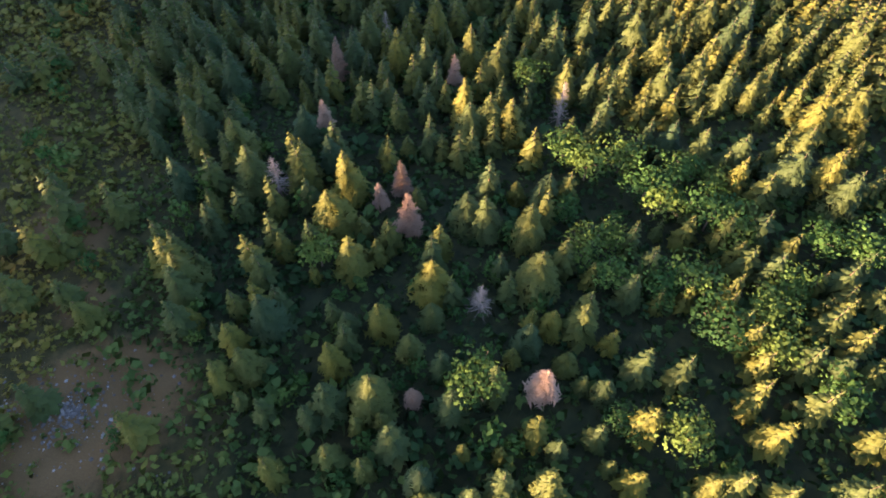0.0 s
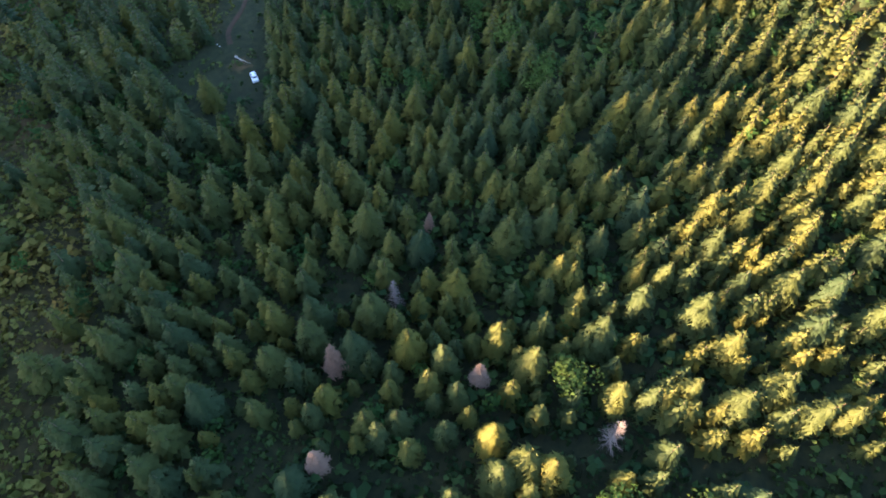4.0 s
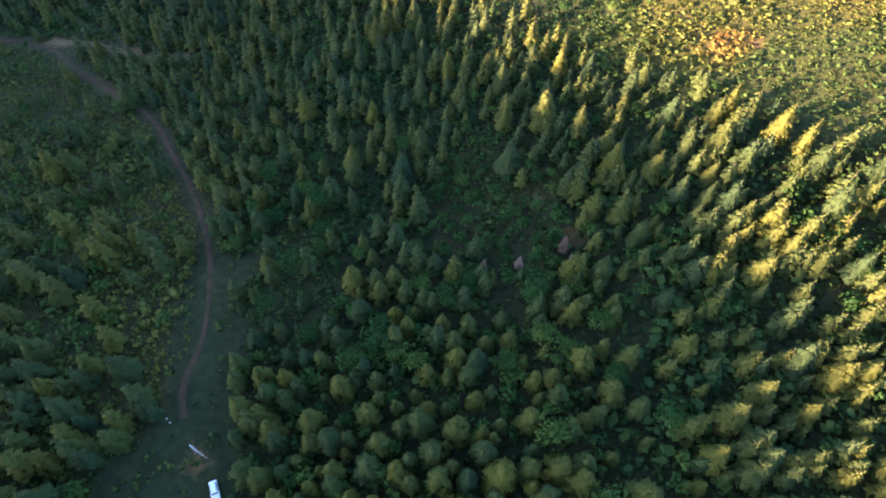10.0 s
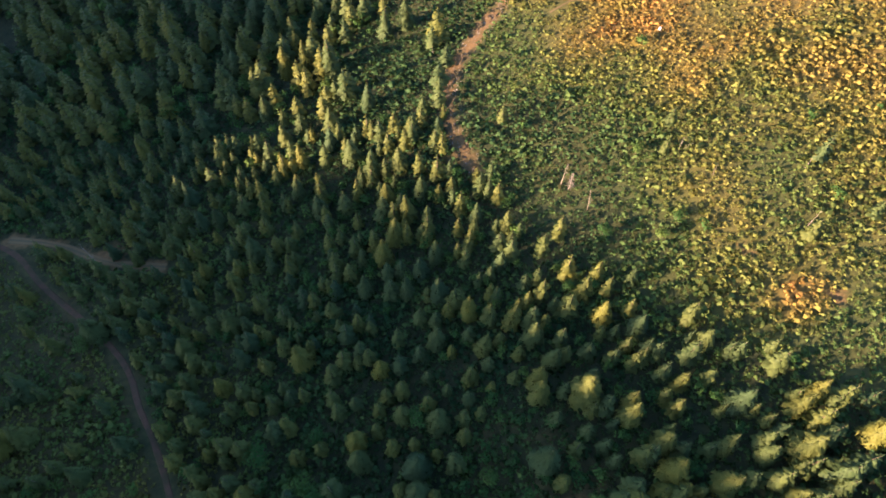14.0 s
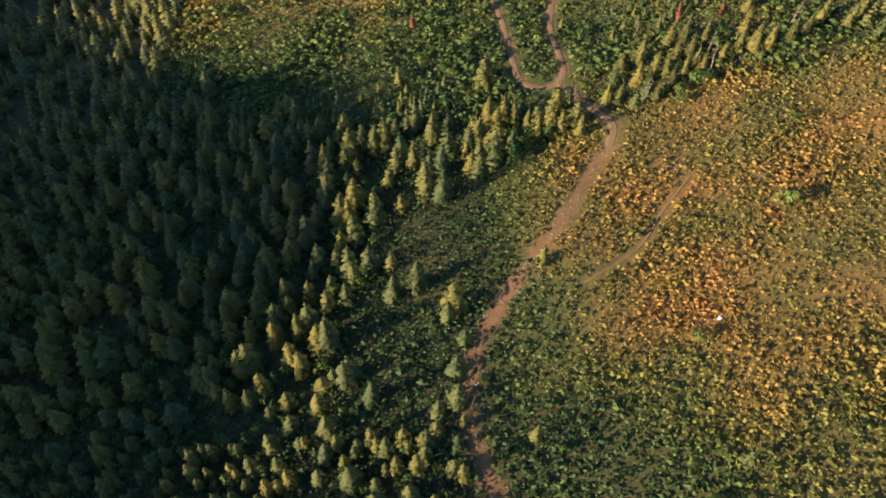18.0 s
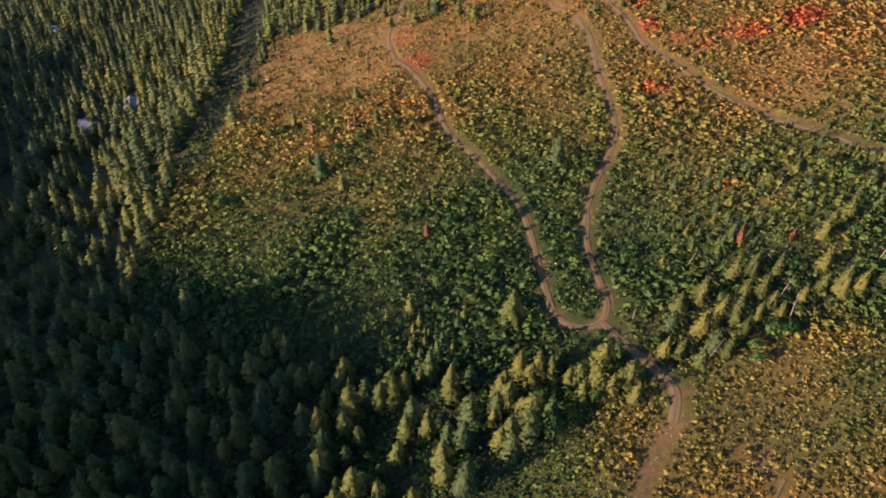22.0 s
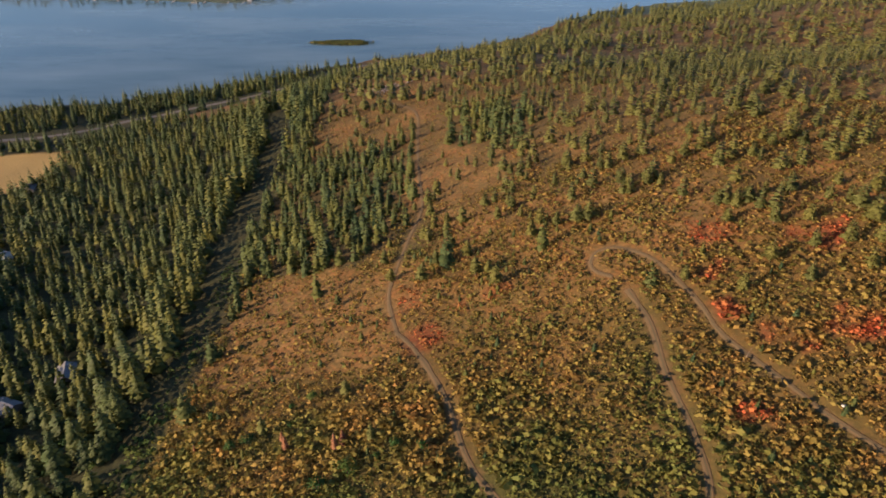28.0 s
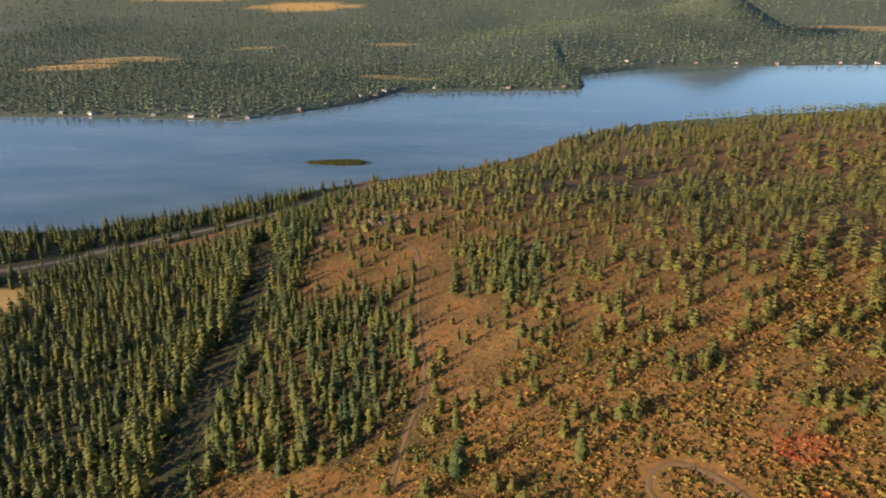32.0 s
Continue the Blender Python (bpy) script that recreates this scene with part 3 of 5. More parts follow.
def stem(seed, top=1.0, r0=0.012, sides=6, rings=5, bend=0.01):
    r = np.random.RandomState(seed)
    V, T = [], []
    off = np.cumsum(r.randn(rings + 1, 2) * bend * 0.5, 0) * np.linspace(0, 1, rings + 1)[:, None]
    for i in range(rings + 1):
        u = i / rings
        rad = r0 * (1 - 0.88 * u) * (1.35 if i == 0 else 1)
        for j in range(sides):
            V.append((off[i, 0] + rad * math.cos(6.283 * j / sides), off[i, 1] + rad * math.sin(6.283 * j / sides), top * u - (0.02 if i == 0 else 0)))
    for i in range(rings):
        for j in range(sides):
            a, b = i * sides + j, i * sides + (j + 1) % sides
            T.extend(((a, b, b + sides), (a, b + sides, a + sides)))
    return np.array(V), np.array(T)


def twigs(seed, count, reach, low=0.2, width=0.0035, rise=0.4):
    """Bare branches: thin three-sided spikes with side twigs."""
    r = np.random.RandomState(seed)
    V, T = [], []

    def spike(o, d, length, w):
        d = d / np.linalg.norm(d)
        s = np.cross(d, (0.1, 0.2, 1.0))
        s /= np.linalg.norm(s)
        q = np.cross(d, s)
        b = len(V)
        V.extend((o + s * w, o - s * w * 0.5 + q * w * 0.87, o - s * w * 0.5 - q * w * 0.87, o + d * length))
        T.extend(((b, b + 1, b + 3), (b + 1, b + 2, b + 3), (b + 2, b, b + 3)))

    for i in range(count):
        u = (i + r.rand()) / count
        a = r.rand() * 6.283
        length = reach * (1 - u) ** 0.7 * (0.6 + 0.5 * r.rand()) + 0.015
        d = np.array((math.cos(a), math.sin(a), rise * (u - 0.35)))
        o = np.array((0, 0, low + (0.98 - low) * u))
        spike(o, d, length, width)
        for _ in range(3):
            spike(o + d * length * (0.3 + 0.5 * r.rand()), d + 0.7 * r.randn(3), length * 0.4, width * 0.5)
    return np.array(V), np.array(T)


def joined(*shapes):
    V, T, P, b = [], [], [], 0
    for s in shapes:
        V.append(s[0]), T.append(s[1] + b), P.append(s[2] if len(s) > 2 else np.ones(len(s[0])))
        b += len(s[0])
    return np.vstack(V), np.vstack(T), np.concatenate(P)


# ---- ground and water ----
def steps(*spans):
    out = []
    for a, b, d in spans:
        out.extend(np.arange(a, b, d))
    return np.array(out + [spans[-1][1]])


gx = steps((-4900, -1500, 200), (-1500, -560, 40), (-560, -200, 9), (-200, 180, 3.4), (180, 420, 9), (420, 1500, 30), (1500, 4900, 170))
gy = steps((-2500, -600, 190), (-600, 0, 20), (0, 860, 3.4), (860, 1560, 8), (1560, 1840, 30), (1840, 2700, 10), (2700, 4000, 25), (4000, 4950, 50))
X, Y = np.meshgrid(gx, gy)
land = cover(X.ravel(), Y.ravel())
nx, ny = len(gx), len(gy)
i, j = np.meshgrid(np.arange(nx - 1), np.arange(ny - 1))
q = (j * nx + i).ravel()
far_field = np.zeros(X.size)
for fx, fy, rx, ry in ((-1000, 2420, 130, 60), (-900, 2560, 150, 70), (-620, 2900, 70, 40), (-160, 2330, 60, 22), (-60, 2320, 45, 18), (-1300, 4550, 420, 120), (-160, 3000, 90, 60), (1900, 3700, 260, 130), (300, 4700, 500, 60), (-700, 4300, 300, 60)):
    k = ((X.ravel() - fx) / rx) ** 2 + ((Y.ravel() - fy) / ry) ** 2
    far_field = np.maximum(far_field, smooth(1.25, 0.8, k))
near_field = np.where(inside(FIELDS[0], X.ravel(), Y.ravel()), 0.85, 0.0)
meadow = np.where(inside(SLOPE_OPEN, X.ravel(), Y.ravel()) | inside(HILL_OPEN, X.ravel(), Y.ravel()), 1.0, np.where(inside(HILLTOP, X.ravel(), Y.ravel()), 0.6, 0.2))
# shade between the clearings' shrubs is put into a darker ground colour
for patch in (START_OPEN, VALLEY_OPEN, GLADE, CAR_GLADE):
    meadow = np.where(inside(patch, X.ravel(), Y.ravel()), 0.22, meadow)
beach = smooth(2.2, 0.7, land["z"]) * (Y.ravel() > 1700)
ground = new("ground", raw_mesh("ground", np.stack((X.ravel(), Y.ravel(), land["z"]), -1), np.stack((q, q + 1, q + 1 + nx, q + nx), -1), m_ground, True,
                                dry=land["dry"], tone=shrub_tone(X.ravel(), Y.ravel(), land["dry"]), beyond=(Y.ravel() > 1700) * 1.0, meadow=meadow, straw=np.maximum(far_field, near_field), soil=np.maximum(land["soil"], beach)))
tagged(ground, "hilly ground of olive grass, dry orange grass and soil", "ground", kind="structure")
w = 4900
water = new("water", raw_mesh("water", np.array([(-w, 1100, 0), (w, 1100, 0), (w, 3100, 0), (-w, 3100, 0)], float), np.array([(0, 1, 2, 3)]), m_water))
tagged(water, "calm blue-grey lake with faint streaks of wind", "lake", kind="structure")


def ribbon(name, line, width, material, label, lift=0.14, wobble=0.5):
    """A road laid on the ground: rounded across, with uneven edges that sink in."""
    d = np.gradient(line, axis=0)
    d /= np.linalg.norm(d, axis=1)[:, None]
    side = np.stack((d[:, 1], -d[:, 0]), -1)
    V, A, cols = [], [], np.array((-1, -0.72, -0.45, -0.2, 0, 0.2, 0.45, 0.72, 1))
    for k, (p, s) in enumerate(zip(line, side)):
        w0 = width * 0.5 * (1 + wobble * (vnoise(p[0], p[1], 7, 31) - 0.5))
        for c in cols:
            e = p + s * c * w0
            V.append((*e, height(e[0], e[1]) + (lift if abs(c) < 0.95 else -0.12) - 0.05 * (0.35 < abs(c) < 0.6)))
            A.append(c)
    m, k = len(cols), len(line)
    F = [(i * m + j, (i + 1) * m + j, (i + 1) * m + j + 1, i * m + j + 1) for i in range(k - 1) for j in range(m - 1)]
    ob = new(name, raw_mesh(name, np.array(V), np.array(F)[:, ::-1], material, True, across=np.array(A)))
    return tagged(ob, label, "road", kind="structure")


for key, (line, width) in ROADS.items():
    if key == "valley":
        ribbon("road_" + key, line, width, m_road_shaded, "narrow forest track, its earth coloured dark for the valley shade")
    else:
        ribbon("road_" + key, line, width, m_road, "narrow rutted dirt track of pale brown earth")
ribbon("road_lake", LAKE_ROAD, 8.0, m_asphalt, "two-lane grey road along the lake", 0.3, 0.0)


# ---- trees and shrubs ----
def spots(x0, x1, y0, y1, gap, seed):
    """Uneven places about gap apart."""
    r = np.random.RandomState(seed)
    px, py = np.meshgrid(np.arange(x0, x1, gap), np.arange(y0, y1, gap * 0.9))
    px = px + (np.arange(px.shape[0]) % 2)[:, None] * gap * 0.5
    px, py = px.ravel() + (r.rand(px.size) - 0.5) * gap * 0.95, py.ravel() + (r.rand(py.size) - 0.5) * gap * 0.95
    return px, py, r


FIRS_MID = [conifer(10 + k, 13, 8, 1, radius=0.20 + 0.012 * k, low=0.03, shape=0.80) for k in range(5)]
FIRS_LOW = [conifer(20 + k, 11, 7, 1, radius=0.175 + 0.012 * k, low=0.03, shape=0.78, narrow=0.32) for k in range(5)]
FIRS_FAR = [conifer(25 + k, 10, 7, 0, radius=0.160 + 0.014 * k, low=0.03, shape=0.82, narrow=0.42, droop=0.42, jitter=0.32) for k in range(5)]
PINES_MID = [conifer(30 + k, 8, 8, 1, radius=0.21 + 0.015 * k, low=0.16, shape=0.55, droop=0.2, narrow=0.36, jitter=0.35) for k in range(4)]
PINES_FAR = [conifer(35 + k, 7, 6, 0, radius=0.20 + 0.015 * k, low=0.12, shape=0.60, droop=0.25, narrow=0.52, jitter=0.35) for k in range(5)]
LEAFY_MID = [tuft(40 + k, 76, 8, 0.080, wide=0.40, low=0.12) for k in range(4)]
POLES = [stem(70 + k, 0.9, 0.013, 4, 2) for k in range(3)]

# trees that stand out, grove by grove: x, y, height
FIRS_1 = ((42, 22, 12), (-4, 23, 12), (-12, 36, 16), (28, 39, 10), (-33, 42, 12), (70, 43, 11), (-19, 43, 13), (22, 44, 9), (-6, 46, 11), (15, 48, 12), (-31, 51, 14), (-63, 51, 9), (-11, 51, 13), (20, 52, 10), (-2, 53, 9), (-2, 59, 14), (-48, 60, 12), (18, 61, 15), (-46, 73, 12), (17, 73, 15), (9, 75, 14), (-22, 76, 15), (5, 77, 13), (84, 82, 16), (-54, 83, 14), (22, 84, 12), (-20, 84, 17), (16, 85, 8), (-40, 86, 15), (74, 87, 17), (63, 87, 15), (83, 88, 17))
FIRS_2 = ((-24, 92, 14), (-44, 95, 14), (66, 95, 14), (58, 96, 14), (80, 96, 16), (-8, 98, 8), (51, 100, 14), (-53, 101, 11), (-31, 101, 14), (6, 103, 15), (16, 104, 16), (11, 105, 16), (86, 105, 17), (95, 108, 16), (5, 110, 16), (-13, 113, 12), (-29, 114, 13), (74, 115, 13), (-69, 115, 10), (66, 115, 17), (-49, 115, 17), (53, 117, 16), (36, 118, 15), (30, 119, 16), (44, 120, 16), (61, 120, 17), (-38, 125, 15), (13, 125, 17), (-4, 126, 16), (-68, 126, 16), (-22, 127, 17), (-11, 129, 17))
FIRS_3 = ((-57, 129, 15), (54, 129, 17), (-31, 130, 17), (7, 131, 17), (104, 131, 18), (28, 132, 17), (71, 133, 18), (-62, 133, 15), (-54, 134, 13), (86, 136, 18), (-31, 136, 17), (-19, 137, 17), (50, 137, 17), (38, 140, 15), (-46, 141, 14), (25, 141, 13), (-67, 142, 13), (80, 143, 16), (-2, 143, 16), (70, 144, 16), (60, 145, 14), (38, 147, 13), (44, 147, 14), (-59, 147, 14), (-34, 148, 13), (21, 148, 15), (64, 151, 15), (-24, 152, 11), (92, 153, 15), (56, 154, 17), (-16, 154, 15), (-10, 154, 16))
FIRS_4 = ((75, 155, 15), (31, 156, 14), (-77, 156, 15), (10, 157, 16), (78, 158, 16), (-22, 160, 17), (19, 161, 16), (-44, 162, 15), (65, 162, 14), (57, 164, 17), (41, 165, 17), (-58, 165, 16), (-99, 165, 14), (-32, 166, 17), (94, 166, 16), (-81, 169, 14), (71, 169, 16), (-41, 170, 15), (84, 171, 16), (8, 172, 15), (-26, 172, 16), (34, 172, 15), (18, 174, 15), (56, 174, 15), (50, 177, 13), (78, 178, 17), (-51, 179, 16), (31, 179, 16), (92, 180, 16), (102, 180, 17), (66, 180, 15), (-34, 182, 16))
FIRS_5 = ((-76, 183, 15), (75, 184, 17), (-3, 185, 15), (6, 186, 14), (-60, 187, 15), (59, 188, 15), (-8, 189, 13), (-70, 190, 18), (17, 191, 14), (12, 191, 15), (-55, 191, 15), (-47, 191, 17), (98, 192, 17), (26, 192, 17), (4, 193, 14), (-18, 193, 14), (-91, 194, 17), (48, 195, 18), (40, 195, 18), (59, 195, 15), (66, 196, 16), (89, 196, 17), (74, 196, 16), (-6, 199, 14), (-25, 199, 13), (32, 200, 14), (-13, 200, 15), (20, 201, 14), (-87, 201, 17), (-78, 202, 15), (-41, 203, 15), (-69, 206, 14))
FIRS_6 = ((8, 209, 14), (-88, 215, 13), (-39, 219, 10), (-5, 220, 15), (-50, 221, 14), (2, 221, 16), (58, 223, 15), (47, 223, 15), (-97, 225, 13), (-1, 226, 15), (-35, 229, 15), (-7, 231, 15), (69, 232, 12), (52, 232, 16), (-92, 234, 12), (34, 235, 12), (60, 237, 15), (77, 240, 15), (84, 241, 12), (-103, 242, 12), (-34, 242, 15), (-47, 244, 13), (70, 244, 16), (-53, 245, 12), (-86, 247, 15), (-2, 247, 14), (33, 247, 14), (-95, 248, 13), (-7, 248, 14), (-110, 253, 14), (-22, 261, 9), (44, 261, 12))
FIRS_7 = ((19, 262, 15), (89, 266, 14), (67, 267, 15), (52, 268, 14), (30, 270, 13), (-33, 271, 13), (75, 272, 15), (-108, 274, 13), (-56, 277, 11), (-118, 279, 10), (41, 280, 12), (67, 282, 13), (88, 282, 18), (-31, 283, 10), (95, 285, 15), (63, 286, 16), (37, 287, 14), (-95, 288, 12), (58, 288, 14), (-107, 290, 11), (52, 291, 13), (101, 292, 13), (87, 295, 15), (61, 296, 10), (69, 297, 13), (-133, 297, 9), (47, 299, 14), (-51, 300, 12), (-21, 300, 14), (37, 302, 14), (86, 303, 15), (57, 305, 13))
FIRS_8 = ((-21, 306, 16), (65, 306, 15), (9, 306, 17), (-105, 307, 11), (49, 307, 13), (81, 308, 15), (-35, 308, 12), (36, 309, 13), (-36, 313, 13), (-95, 314, 12), (66, 315, 13), (29, 315, 16), (-128, 315, 15), (-123, 317, 13), (-16, 317, 13), (54, 317, 14), (71, 318, 13), (-25, 319, 13), (9, 322, 14), (20, 322, 17), (9, 326, 12), (-73, 329, 11), (-127, 330, 14), (13, 331, 12), (-31, 332, 11), (50, 333, 11), (-4, 336, 12), (-52, 336, 14), (-69, 337, 12), (9, 338, 13), (35, 338, 13), (-16, 339, 12))
FIRS_9 = ((-86, 341, 12), (27, 342, 12), (4, 343, 13), (-7, 347, 13), (-74, 348, 14), (-114, 348, 14), (-45, 350, 10), (-15, 353, 13), (-85, 354, 12), (-24, 355, 12), (-36, 357, 12), (2, 361, 10), (-89, 361, 12), (-20, 361, 11), (-140, 362, 11), (-16, 366, 12), (-31, 367, 14), (-86, 368, 9), (-71, 373, 13), (-28, 374, 13), (-109, 374, 10), (-117, 377, 10), (-4, 378, 10), (-134, 378, 9), (-24, 382, 13), (-97, 383, 10), (-102, 384, 10), (-90, 386, 11), (-85, 387, 11), (-52, 388, 12), (-31, 389, 12), (-20, 390, 11))
FIRS_10 = ((-11, 390, 10), (-60, 396, 12), (-96, 397, 13), (-36, 401, 13), (-27, 402, 12), (-43, 408, 13), (-60, 409, 13), (-51, 415, 12), (-118, 420, 12), (-67, 420, 11), (-51, 423, 13), (-39, 432, 13), (-107, 432, 10), (-76, 434, 13))
FIRS = FIRS_1 + FIRS_2 + FIRS_3 + FIRS_4 + FIRS_5 + FIRS_6 + FIRS_7 + FIRS_8 + FIRS_9 + FIRS_10
LEAFY_1 = ((40, 31, 10), (30, 33, 7), (67, 37, 11), (5, 39, 12), (60, 47, 10), (51, 51, 11), (61, 55, 11), (67, 61, 10), (41, 61, 9), (48, 62, 10), (33, 63, 9), (-24, 66, 9), (84, 68, 11), (28, 69, 9), (77, 71, 11), (34, 72, 9), (60, 75, 10), (56, 78, 12), (26, 80, 8), (46, 82, 11), (44, 86, 12), (59, 87, 9), (53, 91, 10), (32, 92, 11), (40, 95, 11), (27, 97, 10), (21, 123, 12), (21, 210, 9), (-10, 210, 9), (11, 212, 9), (-13, 213, 11), (23, 214, 12))
LEAFY_2 = ((14, 230, 12), (40, 232, 9), (30, 243, 8), (5, 247, 9), (-17, 248, 9), (-32, 249, 8), (20, 250, 8), (-22, 250, 8), (14, 253, 10), (-26, 254, 10), (-43, 256, 8), (28, 257, 9), (-55, 265, 9), (-9, 265, 9), (13, 266, 10), (-15, 269, 8), (-3, 269, 9), (-49, 277, 10), (-32, 280, 6), (-43, 283, 6), (-67, 285, 6), (-43, 288, 8), (-57, 294, 7), (-45, 298, 10), (-49, 302, 9), (-4, 303, 6), (-60, 310, 9), (-46, 315, 7), (-21, 318, 7), (-117, 344, 5), (20, 352, 5), (46, 365, 5))
LEAFY_3 = ((31, 368, 5), (51, 370, 5), (44, 395, 5))
LEAFY = LEAFY_1 + LEAFY_2 + LEAFY_3
DEAD_1 = ((-5, 37, 8), (17, 39, 13), (7, 56, 11), (-7, 75, 14), (-13, 82, 10), (-35, 85, 13), (-9, 86, 12), (-27, 105, 11), (28, 111, 15), (3, 123, 13), (-26, 125, 15), (-15, 142, 12), (-8, 163, 9), (1, 275, 6), (23, 275, 6), (10, 275, 7), (22, 279, 9), (24, 386, 8))
DEAD = DEAD_1
VALLEY_FIRS_1 = ((-159, 525, 16), (-147, 527, 17), (-119, 508, 15), (-175, 513, 16), (-122, 485, 18), (-106, 464, 18), (-105, 494, 14), (-97, 475, 14), (-106, 475, 13), (-89, 466, 16), (-88, 483, 13), (-98, 517, 16), (-91, 501, 17), (-81, 507, 15), (-87, 492, 17), (-65, 497, 17), (-60, 514, 13), (-62, 532, 16), (-48, 542, 15), (-39, 541, 15), (-28, 528, 15), (-17, 522, 17), (-17, 509, 16), (-7, 532, 14), (-50, 502, 16), (-49, 510, 18), (-26, 471, 15), (-34, 468, 14), (-64, 458, 15), (-53, 451, 19))
VALLEY_FIRS_2 = ((-81, 537, 19), (-88, 533, 17), (-112, 546, 18), (-115, 566, 18), (-118, 531, 15), (-140, 577, 14), (-27, 549, 17), (-44, 540, 16), (-71, 456, 15), (-69, 473, 14), (-20, 540, 15), (1, 544, 16), (7, 544, 15))
BELT_FIRS_1 = ((34, 531, 11), (28, 534, 12), (63, 543, 10), (50, 545, 11), (58, 552, 13), (69, 555, 13), (76, 555, 9), (82, 554, 9), (91, 560, 8), (97, 562, 11), (104, 564, 8), (107, 560, 11), (114, 560, 12), (121, 564, 10), (128, 569, 12), (135, 563, 12), (141, 567, 8), (46, 546, 11), (75, 565, 10), (62, 553, 10), (-4, 542, 10), (11, 544, 12), (16, 540, 11), (-8, 529, 9))
BELT_FIRS_2 = ((0, 531, 11), (-21, 545, 13), (-36, 546, 10), (-54, 547, 9), (74, 573, 13), (79, 573, 14), (88, 572, 11), (101, 571, 13), (102, 560, 14), (61, 565, 14), (66, 558, 11), (54, 562, 11), (70, 549, 10), (80, 564, 12), (81, 558, 10), (106, 584, 12), (116, 591, 13))
PINES_1 = ((-31, 795, 10), (-38, 784, 11), (-23, 806, 9), (-16, 794, 10), (-13, 778, 12), (-5, 767, 12), (-7, 777, 8), (-54, 867, 8), (-43, 862, 7), (-34, 847, 10), (-25, 835, 7), (14, 796, 10), (19, 803, 11), (26, 799, 9), (35, 797, 11), (40, 797, 11), (11, 815, 7), (8, 826, 10), (0, 819, 9), (92, 783, 9), (92, 770, 9), (98, 778, 11), (103, 779, 10), (111, 782, 8), (108, 763, 10), (120, 778, 12), (120, 760, 9), (139, 778, 8), (138, 766, 9), (139, 760, 13))
PINES_2 = ((140, 751, 13), (149, 768, 11), (59, 817, 12), (65, 839, 12), (54, 839, 9), (75, 808, 8), (70, 811, 11), (92, 829, 10), (101, 850, 9), (107, 850, 8), (114, 854, 9), (130, 867, 10), (117, 812, 9), (127, 826, 9), (128, 818, 10), (136, 821, 12), (147, 840, 11), (140, 813, 9), (148, 814, 9), (144, 794, 10), (171, 868, 8), (175, 854, 8), (169, 826, 10), (170, 819, 8), (111, 929, 10), (93, 915, 9), (120, 937, 11), (156, 867, 11), (151, 883, 11), (140, 870, 11))
PINES_3 = ((108, 729, 9), (99, 743, 11), (85, 731, 9), (128, 728, 10), (67, 742, 9), (-57, 810, 10), (-55, 825, 7), (-53, 792, 8), (39, 851, 13), (26, 870, 8), (52, 874, 11), (137, 739, 11), (127, 743, 11), (116, 745, 10), (-78, 840, 11), (-75, 866, 7), (-78, 784, 7), (-67, 721, 8))
BUSHES_1 = ((-129, 633, 4), (-143, 635, 6), (-150, 640, 4), (-123, 652, 6), (-100, 650, 4), (-94, 649, 5), (-88, 659, 5), (-77, 662, 5), (-46, 627, 4), (-40, 626, 4), (-33, 628, 3), (-49, 611, 5), (-57, 603, 4), (-30, 654, 3), (-25, 589, 6), (-15, 582, 4), (-12, 579, 4), (-13, 589, 4), (-89, 597, 5), (-78, 586, 5), (-98, 590, 5), (-115, 593, 4), (-129, 595, 4), (-108, 602, 4))
BUSHES_2 = ((-68, 587, 4), (-41, 588, 3), (-49, 582, 3), (-5, 598, 6), (-62, 630, 6), (-157, 713, 4), (-144, 709, 3), (-122, 706, 4), (-109, 702, 5), (-103, 704, 5), (-87, 708, 3), (-122, 720, 5), (-52, 687, 3), (-46, 690, 5), (-36, 687, 5), (-72, 678, 6), (-88, 717, 4), (-80, 720, 5), (-62, 683, 6), (-185, 721, 6), (-167, 706, 3), (-186, 706, 4))
RUSTY = ((81, 588, 9), (97, 586, 7), (-68, 694, 9), (-65, 696, 8), (-87, 698, 8), (-89, 702, 6), (-29, 614, 9), (-124, 704, 5))
VALLEY_FIRS, BELT_FIRS, HILL_PINES, BUSHES = VALLEY_FIRS_1 + VALLEY_FIRS_2, BELT_FIRS_1 + BELT_FIRS_2, PINES_1 + PINES_2 + PINES_3, BUSHES_1 + BUSHES_2
ALL_MARKED = np.array([(a, b) for a, b, _ in FIRS + LEAFY + DEAD + VALLEY_FIRS + BELT_FIRS + HILL_PINES + RUSTY], float)


def clear_of_marked(x, y, gap=3.2):
    d = np.full(len(x), 1e9)
    for a, b in ALL_MARKED:
        d = np.minimum(d, (x - a) ** 2 + (y - b) ** 2)
    return d > gap * gap


